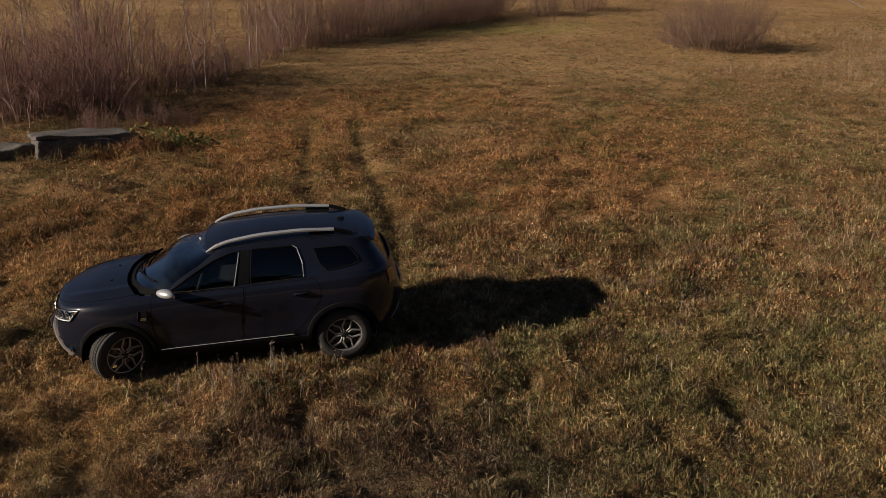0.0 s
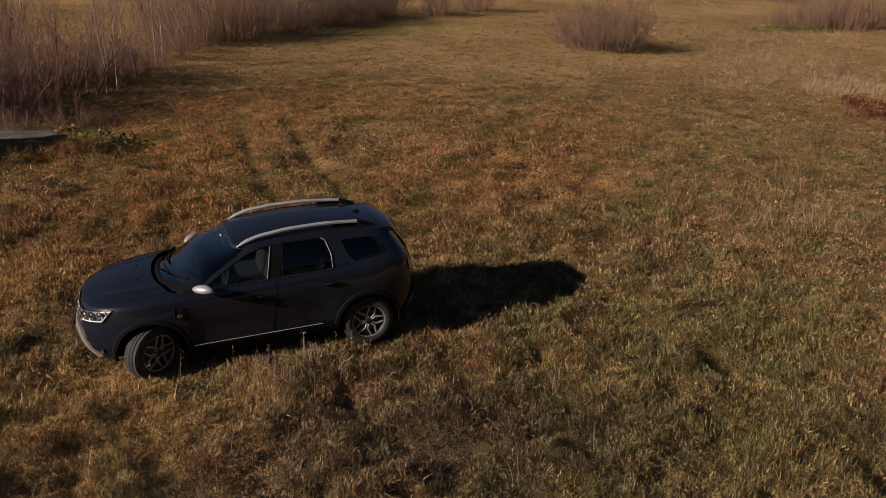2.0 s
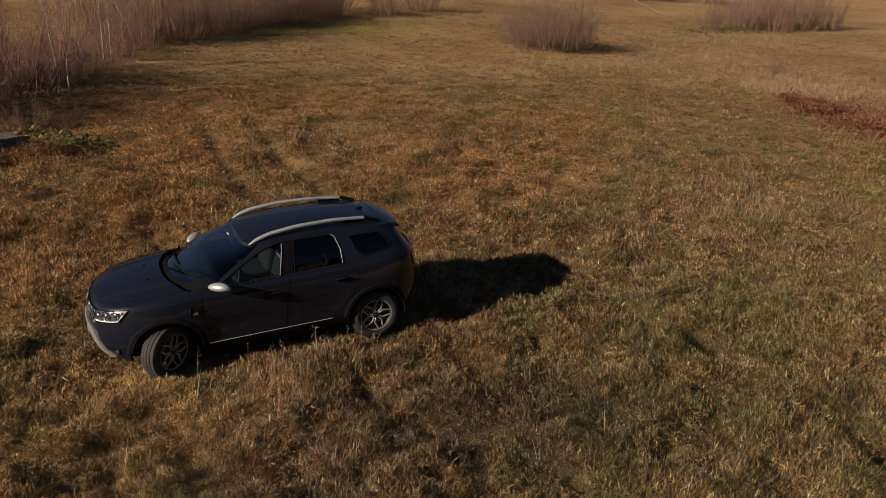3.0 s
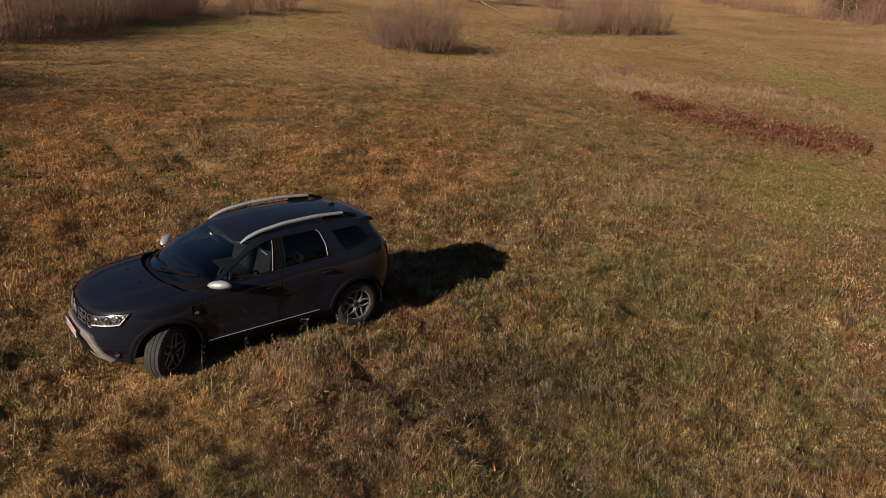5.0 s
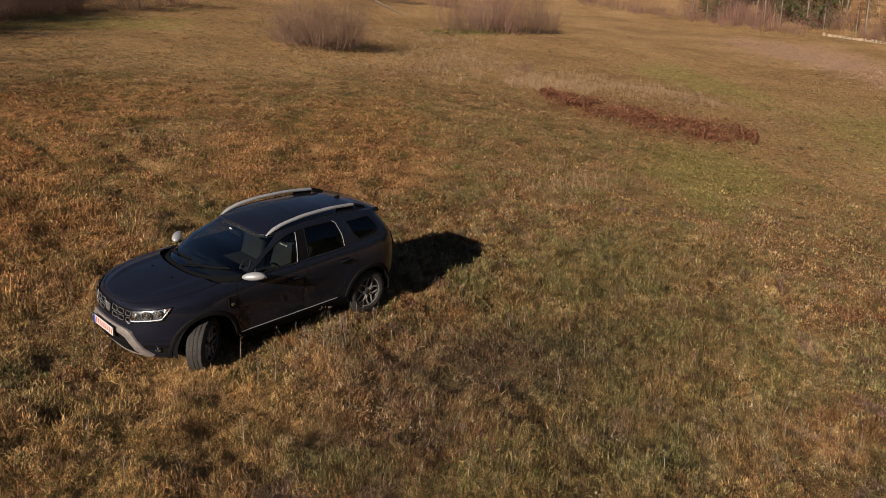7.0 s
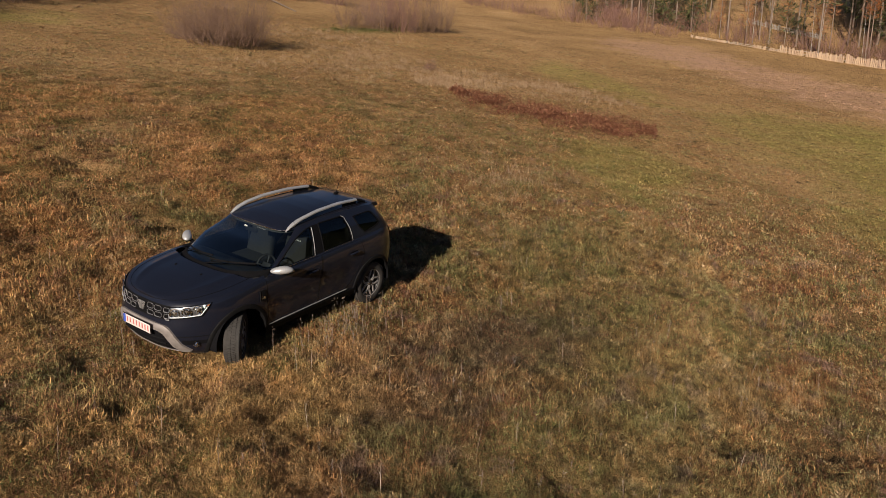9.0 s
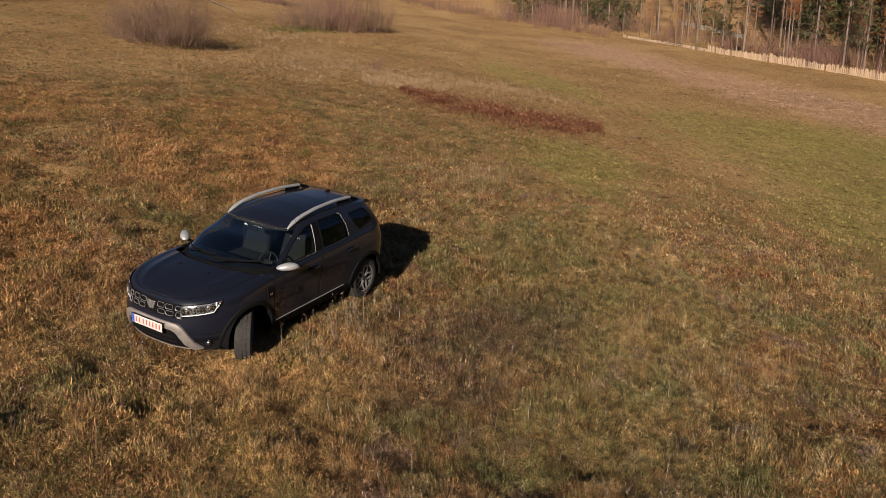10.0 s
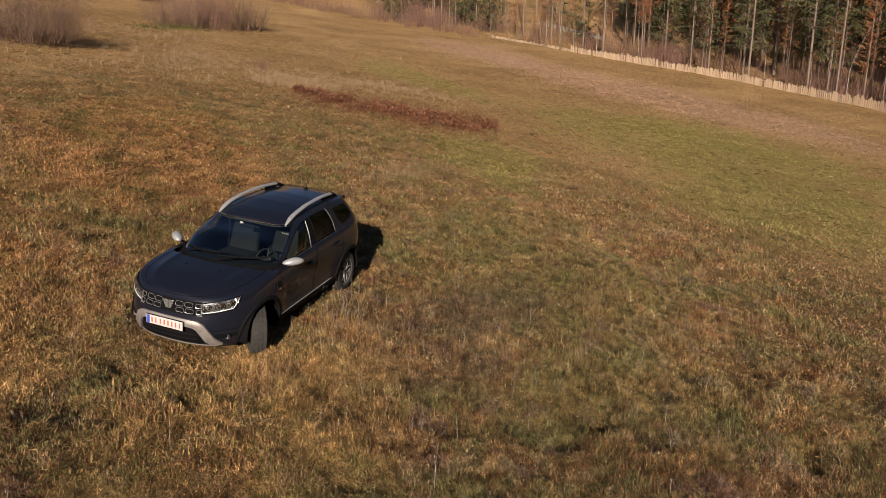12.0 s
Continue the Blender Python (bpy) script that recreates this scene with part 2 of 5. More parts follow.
def concrete():
    n = Nodes("old_concrete")
    p = n.obj()
    a, b = n.noise(p, 1.6, 6.0, 0.65), n.noise(p, 22.0, 5.0, 0.7)
    moss = n.ramp(n.noise(p, 0.9, 5.0, 0.7), (0.5, 0.0), (0.7, 0.8))
    col = n.mix(moss, n.ramp(n.math("MULTIPLY", a, b), (0.12, (0.04, 0.036, 0.032)), (0.26, (0.115, 0.103, 0.092)), (0.4, (0.22, 0.205, 0.18))), (0.085, 0.08, 0.045))
    n.set(Base_Color=col, Roughness=0.92)
    n.bump(n.math("ADD", a, b), 0.9, 0.05)
    return n.mat


M_concrete = concrete()


def car_paint():
    n = Nodes("dark_grey_paint")
    p = n.obj()
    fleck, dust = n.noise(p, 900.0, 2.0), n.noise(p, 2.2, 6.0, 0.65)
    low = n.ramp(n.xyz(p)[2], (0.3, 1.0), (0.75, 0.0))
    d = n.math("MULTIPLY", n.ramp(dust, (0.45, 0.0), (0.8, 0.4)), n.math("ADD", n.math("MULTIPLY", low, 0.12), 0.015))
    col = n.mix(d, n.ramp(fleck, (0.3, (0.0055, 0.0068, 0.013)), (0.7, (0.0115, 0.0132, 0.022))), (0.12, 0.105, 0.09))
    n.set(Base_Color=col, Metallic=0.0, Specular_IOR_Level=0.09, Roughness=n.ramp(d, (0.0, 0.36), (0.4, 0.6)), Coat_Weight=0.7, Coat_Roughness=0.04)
    return n.mat


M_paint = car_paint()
M_plastic = plain("black_plastic", (0.006, 0.006, 0.0065), 0.75, 0.0, 120.0, 0.3, 0.15, 0.0, 0.12)
M_gap = plain("dark_gap", (0.005, 0.005, 0.006), 0.85, spec=0.08)
M_silver = plain("satin_silver", (0.46, 0.47, 0.48), 0.34, 0.45, 60.0, 0.1, 0.03)
M_skid = plain("dusty_silver_plastic", (0.27, 0.245, 0.23), 0.48, 0.4, 14.0, 0.2, 0.05)
M_chrome = plain("chrome", (0.72, 0.72, 0.72), 0.14, 1.0, 40.0, 0.08, 0.0)
M_rubber = plain("dusty_rubber", (0.030, 0.028, 0.026), 0.85, 0.0, 25.0, 0.45, 0.3)
M_rim = plain("machined_alloy", (0.38, 0.375, 0.37), 0.38, 0.45, 40.0, 0.12, 0.02)
M_rimdark = plain("black_alloy", (0.02, 0.02, 0.021), 0.45, 0.3, 40.0)
M_iron = plain("brake_iron", (0.16, 0.14, 0.125), 0.5, 0.8, 40.0)
M_seat = plain("seat_fabric", (0.034, 0.035, 0.036), 0.9, 0.0, 160.0, 0.3, 0.4)
M_trim = plain("grey_lining", (0.075, 0.075, 0.073), 0.9, 0.0, 120.0, 0.2, 0.2)
M_dash = plain("dash_plastic", (0.02, 0.02, 0.021), 0.6, 0.0, 90.0)
M_white = plain("white_thread", (0.62, 0.62, 0.60), 0.7, 0.0, 60.0)
M_plate = plain("plate_white", (0.60, 0.50, 0.48), 0.35, 0.0, 20.0, 0.06, 0.0)
M_red = plain("plate_red", (0.42, 0.10, 0.09), 0.4, 0.0, 20.0, 0.1, 0.0)
M_blue = plain("plate_blue", (0.03, 0.08, 0.42), 0.4, 0.0, 20.0, 0.1, 0.0)
M_taillamp = plain("tail_lamp_red", (0.06, 0.004, 0.006), 0.12, 0.0, 20.0, 0.2, 0.0, 1.0)
M_amber = plain("amber_plastic", (0.5, 0.14, 0.02), 0.2, 0.0, 20.0, 0.1, 0.0, 1.0)
M_led = plain("white_light_bar", (0.86, 0.87, 0.88), 0.22, 0.0, 20.0, 0.04, 0.0, 0.6)
M_glass = glassy("window_glass", (0.52, 0.58, 0.58), 0.02, 0.045, 1.7)
# Same clear glass as the windscreen; the cabin's dimness is put into its tint
M_sideglass = glassy("side_window_glass", (0.44, 0.48, 0.48), 0.02, 0.045)
M_privacy = glassy("tinted_glass", (0.14, 0.15, 0.16))
M_lens = glassy("lamp_lens", (0.92, 0.94, 0.95))
M_mirrorglass = plain("mirror_glass", (0.85, 0.87, 0.88), 0.02, 1.0, 20.0, 0.02, 0.0)

# ---------------------------------------------------------------- the hillside
def drift(x, y, size, seed):
    """Smooth random values between 0 and 1 over the plan, of about that size in metres."""
    g = np.random.default_rng(seed).random((64, 64))
    u, v = np.asarray(x) / size, np.asarray(y) / size
    i, j = np.floor(u).astype(int), np.floor(v).astype(int)
    a, b = u - i, v - j
    a, b = a * a * (3 - 2 * a), b * b * (3 - 2 * b)
    i, j, i1, j1 = i % 64, j % 64, (i + 1) % 64, (j + 1) % 64
    return (g[i, j] * (1 - a) + g[i1, j] * a) * (1 - b) + (g[i, j1] * (1 - a) + g[i1, j1] * a) * b


TRACKS = ([(1.9, 1.5), (1.08, 6.4), (1.09, 9.0), (1.25, 12.2), (1.56, 15.9), (1.9, 18.0)],
          [(2.3, 1.2), (2.56, 3.1), (2.66, 4.7), (2.66, 7.0), (2.58, 9.6), (2.72, 13.7), (3.16, 17.4)])


def track_distance(x, y):
    d = np.full(np.shape(x), 1e9)
    for line in TRACKS:
        for (x0, y0), (x1, y1) in zip(line, line[1:]):
            t = np.clip(((x - x0) * (x1 - x0) + (y - y0) * (y1 - y0)) / ((x1 - x0) ** 2 + (y1 - y0) ** 2), 0, 1)
            d = np.minimum(d, np.hypot(x - x0 - t * (x1 - x0), y - y0 - t * (y1 - y0)))
    return d


def ground_z(x, y):
    """The height of the meadow: a slope that rises to +y, swelling towards the far fence and steeper in the wood behind it."""
    x, y = np.asarray(x, float), np.asarray(y, float)
    X, Y = np.clip(x, -60, 130) / 50, np.clip(y, -60, 90) / 50
    z = (-0.809 * x + 6.929 * y) / 50 + 1.688 * X * X + 1.434 * X * Y + 1.284 * Y * Y + 0.02 * X**3 - 1.17 * X * X * Y
    back = np.clip(x - 104, 0, None)
    z = z + 0.20 * back * back / (back + 25)
    near = np.exp(-((x / 2.2) ** 2 + (y / 1.6) ** 2))
    z = z + near * (0.042 * x - 0.012 * y)
    lumps = 0.05 * np.sin(0.9 * x + 0.5 * y) * np.sin(0.7 * y - 0.4 * x + 1.0) + 0.025 * np.sin(2.3 * x - 1.1 * y) * np.sin(1.9 * y + 0.6)
    window = np.clip((12 - np.abs(x - 4)) / 2, 0, 1) * np.clip((11 - np.abs(y - 1)) / 2, 0, 1)
    tussock = 0.10 * (drift(x, y, 1.25, 41) - 0.5) * np.clip((45 - np.hypot(x, y)) / 20, 0, 1)
    tussock = tussock + (0.12 * (drift(x, y, 0.52, 42) - 0.5) - 0.10 * np.clip(2.4 - 12.0 * drift(x, y, 0.36, 43), 0, 1)) * window
    flat = 1 - np.exp(-((x / 2.5) ** 4 + (y / 1.35) ** 4))
    rut = 0.08 * np.exp(-((track_distance(x, y) / 0.2) ** 2)) * np.clip((18 - y) / 8, 0, 1)
    return z + lumps * (1 - near) + tussock * flat - rut * flat


def stretched(lo, hi, step, far, grow=1.16):
    """Even steps between lo and hi, then longer and longer ones out to far on both sides."""
    mid = list(np.arange(lo, hi + 1e-6, step))
    d, a, b, left, right = step, lo, hi, [], []
    while b < far or a > -far:
        d *= grow
        a, b = a - d, b + d
        left.append(a)
        right.append(b)
    return np.array(left[::-1] + mid + right)


def build_ground():
    xs, ys = stretched(-9, 17, 0.13, 1800, 1.06), stretched(-11, 13, 0.13, 1800, 1.06)
    gx, gy = np.meshgrid(xs, ys)
    gz = ground_z(gx, gy)
    v = np.stack([gx, gy, gz], -1).reshape(-1, 3)
    w, h = len(xs), len(ys)
    i = (np.arange(h - 1)[:, None] * w + np.arange(w - 1)[None]).ravel()
    me = indexed_mesh("ground", v, np.stack([i, i + 1, i + w + 1, i + w], 1), M_ground)
    me.polygons.foreach_set("use_smooth", [True] * len(me.polygons))
    return tagged(new("ground", me), "sloping autumn meadow of dry tawny and green grass", "ground", kind="structure")


ground = build_ground()


def build_ridge():
    """Rough dark green ridge behind the viewer, unseen, added to darken reflections and skylight."""
    r = np.random.default_rng(3)
    a = np.radians(np.linspace(188, 352, 260))
    top = 95 + 12 * np.sin(5 * a) + 7 * np.sin(13 * a + 1) + r.uniform(-5, 6, len(a))
    rows = [np.stack([f * np.cos(a), f * np.sin(a), np.full(len(a), -70.0) + t * (70 + top)], 1) for f, t in ((330, 0.0), (350, 0.45), (380, 0.8), (410, 1.0), (520, 0.6))]
    v = np.vstack(rows)
    w, h = len(a), len(rows)
    i = (np.arange(h - 1)[:, None] * w + np.arange(w - 1)[None]).ravel()
    me = indexed_mesh("backdrop", v, np.stack([i, i + 1, i + w + 1, i + w], 1), M_wood)
    return tagged(new("backdrop", me), "unseen dark wooded hillside added behind the viewer to darken reflections", "hillside", kind="structure")


M_wood = Nodes("distant_wood")
M_wood.set(Base_Color=M_wood.ramp(M_wood.noise(M_wood.pos(), 0.12, 6.0, 0.7), (0.35, (0.016, 0.022, 0.010)), (0.6, (0.04, 0.048, 0.020)), (0.75, (0.09, 0.06, 0.03))), Roughness=0.95)
M_wood = M_wood.mat
build_ridge()


def on_ground(x, y, sink=0.0):
    return Vector((x, y, float(ground_z(x, y)) - sink))

# ---------------------------------------------------------------- the car: -x is its front, -y its left side, z = 0 under its tyres
from mathutils.bvhtree import BVHTree

CAR = pose(0, 0, 0, 7.22, -1.83, 0)


def outline(xf, xr, w, cf, nf, cr, nr, n):
    """Half of a rounded plan outline, front middle to rear middle, in n even steps: rows of x, y."""
    t = np.linspace(0, math.pi / 2, 60)
    a = np.stack([cf - (cf - xf) * np.cos(t) ** (2 / nf), w * np.sin(t) ** (2 / nf)], 1)
    b = np.stack([cr + (xr - cr) * np.sin(t) ** (2 / nr), w * np.cos(t) ** (2 / nr)], 1)
    p = np.vstack([a, b])
    s = np.r_[0, np.cumsum(np.hypot(*np.diff(p, axis=0).T))]
    q = np.linspace(0, s[-1], n)
    return np.stack([np.interp(q, s, p[:, 0]), np.interp(q, s, p[:, 1])], 1)


def shoulder_z(x):
    return np.interp(x, (-2.2, -2.05, -1.7, -1.05, -0.7, 0.3, 0.9, 1.5, 2.0, 2.2), (0.90, 0.93, 0.985, 1.055, 1.07, 1.125, 1.155, 1.19, 1.20, 1.19))


def roof_z(x):
    return np.interp(x, (-0.45, -0.3, 0.0, 0.4, 0.9, 1.4, 1.8), (1.44, 1.475, 1.525, 1.562, 1.575, 1.56, 1.52))


N = 121
LEVEL = (0.0, 0.07, 0.15, 0.25, 0.36, 0.46, 0.56, 0.66, 0.76, 0.85, 0.92, 0.97, 1.0)


def lower_ring(v):
    xf = np.interp(v, (0, 0.08, 0.25, 0.42, 0.56, 0.66, 0.8, 0.93, 1), (-1.98, -2.08, -2.15, -2.18, -2.175, -2.15, -2.135, -2.12, -2.085))
    xr = np.interp(v, (0, 0.1, 0.3, 0.5, 0.7, 0.85, 1), (1.95, 2.08, 2.15, 2.16, 2.11, 2.08, 2.03))
    w = np.interp(v, (0, 0.08, 0.22, 0.4, 0.6, 0.75, 0.88, 0.95, 1), (0.80, 0.855, 0.885, 0.895, 0.902, 0.900, 0.885, 0.865, 0.835))
    p = outline(xf, xr, w, -1.15, 2.6, 1.25, 3.3, N)
    zb = np.interp(p[:, 0], (-2.2, -1.8, -1, 1, 1.8, 2.2), (0.245, 0.22, 0.25, 0.26, 0.30, 0.36))
    z = zb + (shoulder_z(p[:, 0]) - zb) * v
    # a waist crease along the doors, pushed in below it
    dent = 0.022 * np.exp(-(((v - 0.42) / 0.16) ** 2)) * np.interp(p[:, 0], (-0.95, -0.7, 0.7, 0.95), (0, 1, 1, 0))
    flare = 0.022 * (np.exp(-(((p[:, 0] + 1.337) / 0.42) ** 4)) + np.exp(-(((p[:, 0] - 1.337) / 0.44) ** 4))) * np.interp(v, (0.3, 0.62, 0.85), (1, 1, 0))
    y = p[:, 1] + np.sign(p[:, 1]) * (flare - dent) * (p[:, 1] > 0.6)
    return np.stack([p[:, 0], y, z], 1)


def glass_ring(v):
    """The cabin, from the waist (v = 0) to the roof's edge (v = 1)."""
    a = outline(-1.25, 2.0, 0.825, -0.30, 2.5, 1.35, 4.0, N)
    b = outline(-0.305, 1.74, 0.615, 0.30, 5.5, 1.25, 4.5, N)
    p = a + (b - a) * v
    p[:, 1] += 0.018 * math.sin(math.pi * v) * (p[:, 1] > 0.3)
    z0, z1 = shoulder_z(a[:, 0]) + np.interp(a[:, 0], (-1.25, -0.80, -0.5), (0.05, 0.0, -0.012)) * (1 - (a[:, 1] / 0.83) ** 2).clip(0, 1) - 0.008, roof_z(b[:, 0])
    z = z0 + (z1 - z0) * v
    front = np.interp(p[:, 0], (-1.2, -0.7, -0.3), (0.0, 1.0, 0.0))
    z += 0.066 * front * math.sin(math.pi * v)
    return np.stack([p[:, 0], p[:, 1], z], 1)


def loft(rows, keep=None):
    """A mirrored shell from half rings. keep(k, i): whether to make that face."""
    bm = bmesh.new()
    made = [[[bm.verts.new((x, s * y, z)) for x, y, z in r] for r in rows] for s in (1, -1)]
    for side, grid in enumerate(made):
        for k in range(len(grid) - 1):
            for i in range(N - 1):
                if keep and not keep(k, i):
                    continue
                q = (grid[k][i], grid[k][i + 1], grid[k + 1][i + 1], grid[k + 1][i])
                bm.faces.new(q if side == 0 else q[::-1])
    bmesh.ops.remove_doubles(bm, verts=bm.verts, dist=0.0008)
    bmesh.ops.dissolve_degenerate(bm, dist=0.0005, edges=bm.edges)
    bmesh.ops.recalc_face_normals(bm, faces=bm.faces)
    return bm


def cap_rows(ring, crown, inset):
    """From a ring in to the middle line, crowned."""
    rows = []
    for s in inset:
        lift = crown(ring[:, 0]) * (1 - s**2.4)
        rows.append(np.stack([ring[:, 0], ring[:, 1] * s, ring[:, 2] + lift], 1))
    return rows


def carve(bm, poly, side, box=0.05):
    """Cuts the shell on one side (sign of y) along a closed line of x, z and returns the faces inside it."""
    n = len(poly)
    for k in range(n):
        (x0, z0), (x1, z1) = poly[k], poly[(k + 1) % n]
        lo = (min(x0, x1) - box, min(z0, z1) - box)
        hi = (max(x0, x1) + box, max(z0, z1) + box)
        near = [f for f in bm.faces if f.calc_center_median().y * side > 0.3 and lo[0] < f.calc_center_median().x < hi[0] and lo[1] < f.calc_center_median().z < hi[1]]
        geom = set(near)
        for f in near:
            geom.update(f.edges)
            geom.update(f.verts)
        bmesh.ops.bisect_plane(bm, geom=list(geom), dist=0.0004, plane_co=(x0, 0, z0), plane_no=(z1 - z0, 0, -(x1 - x0)))
    px, pz = np.array(poly).T
    found = []
    for f in bm.faces:
        c = f.calc_center_median()
        if c.y * side < 0.3:
            continue
        hit = False
        for k in range(n):
            j = k - 1
            if (pz[k] > c.z) != (pz[j] > c.z) and c.x < (px[j] - px[k]) * (c.z - pz[k]) / (pz[j] - pz[k]) + px[k]:
                hit = not hit
        if hit:
            found.append(f)
    return found


def lift_out(bm, faces):
    """Moves faces into a bmesh of their own."""
    other = bmesh.new()
    seen = {}
    for f in faces:
        other.faces.new([seen.setdefault(v, other.verts.new(v.co)) if v not in seen else seen[v] for v in f.verts])
    bmesh.ops.delete(bm, geom=faces, context="FACES")
    loose = [v for v in other.verts if not v.link_faces]
    bmesh.ops.delete(other, geom=loose, context="VERTS")
    return other


def face_out(bm):
    """Turns the faces of an open shell away from the car's heart."""
    bmesh.ops.recalc_face_normals(bm, faces=bm.faces)
    bm.normal_update()
    heart = Vector((0.2, 0, 0.75))
    if sum(f.normal.dot(f.calc_center_median() - heart) * f.calc_area() for f in bm.faces) < 0:
        bmesh.ops.reverse_faces(bm, faces=bm.faces[:])
        bm.normal_update()
    return bm


def thicken(bm, d):
    """Gives a sheet its thickness, inwards."""
    face_out(bm)
    bmesh.ops.solidify(bm, geom=bm.faces[:], thickness=d)
    return bm


def tube(points, radius, sides=6, closed=False, flat=1.0, up=(0, 0, 1), taper=None):
    """A bar along points; flat: its height against its width."""
    bm = bmesh.new()
    pts = [Vector(p) for p in points]
    rings = []
    n = len(pts)
    for k, p in enumerate(pts):
        a, b = (pts[(k - 1) % n], pts[(k + 1) % n]) if closed else (pts[max(k - 1, 0)], pts[min(k + 1, n - 1)])
        d = (b - a).normalized()
        u = Vector(up)
        x = d.cross(u).normalized() if d.cross(u).length > 1e-4 else d.orthogonal().normalized()
        y = x.cross(d).normalized()
        r = radius * (taper(k / (n - 1)) if taper else 1)
        rings.append([bm.verts.new(p + r * (math.cos(2 * math.pi * (i + 0.5) / sides) * x + flat * math.sin(2 * math.pi * (i + 0.5) / sides) * y)) for i in range(sides)])
    for k in range(n if closed else n - 1):
        A, B = rings[k], rings[(k + 1) % n]
        for i in range(sides):
            bm.faces.new((A[i], A[(i + 1) % sides], B[(i + 1) % sides], B[i]))
    if not closed:
        bm.faces.new(rings[0][::-1])
        bm.faces.new(rings[-1])
    bmesh.ops.recalc_face_normals(bm, faces=bm.faces)
    return bm


def box(x, y, z, sx, sy, sz, bevel=0.01, seg=2, turn=None):
    bm = bmesh.new()
    bmesh.ops.create_cube(bm, size=1.0)
    bmesh.ops.scale(bm, vec=(sx, sy, sz), verts=bm.verts)
    if bevel:
        bmesh.ops.bevel(bm, geom=bm.edges[:], offset=bevel, segments=seg, profile=0.6, affect="EDGES")
    m = Matrix.Translation((x, y, z)) @ (turn or Matrix())
    bmesh.ops.transform(bm, matrix=m, verts=bm.verts)
    return bm


def join(*bms):
    out = bmesh.new()
    for b in bms:
        me = bpy.data.meshes.new("tmp")
        b.to_mesh(me)
        b.free()
        out.from_mesh(me)
        bpy.data.meshes.remove(me)
    return out


def lathe(profile, n=40):
    """Turns a profile of (radius, y) about the y axis."""
    bm = bmesh.new()
    rings = [[bm.verts.new((r * math.cos(2 * math.pi * i / n), y, r * math.sin(2 * math.pi * i / n))) for i in range(n)] for r, y in profile]
    for a, b in zip(rings, rings[1:]):
        for i in range(n):
            bm.faces.new((a[i], a[(i + 1) % n], b[(i + 1) % n], b[i]))
    bmesh.ops.recalc_face_normals(bm, faces=bm.faces)
    return bm


def prism(shape, y0, y1, bevel=0.0):
    """A plate cut to an outline of (x, z), from y0 to y1."""
    bm = bmesh.new()
    a = [bm.verts.new((x, y0, z)) for x, z in shape]
    b = [bm.verts.new((x, y1, z)) for x, z in shape]
    bm.faces.new(a)
    bm.faces.new(b[::-1])
    for i in range(len(shape)):
        j = (i + 1) % len(shape)
        bm.faces.new((a[j], a[i], b[i], b[j]))
    bmesh.ops.recalc_face_normals(bm, faces=bm.faces)
    if bevel:
        bmesh.ops.bevel(bm, geom=bm.edges[:], offset=bevel, segments=1, affect="EDGES")
    return bm


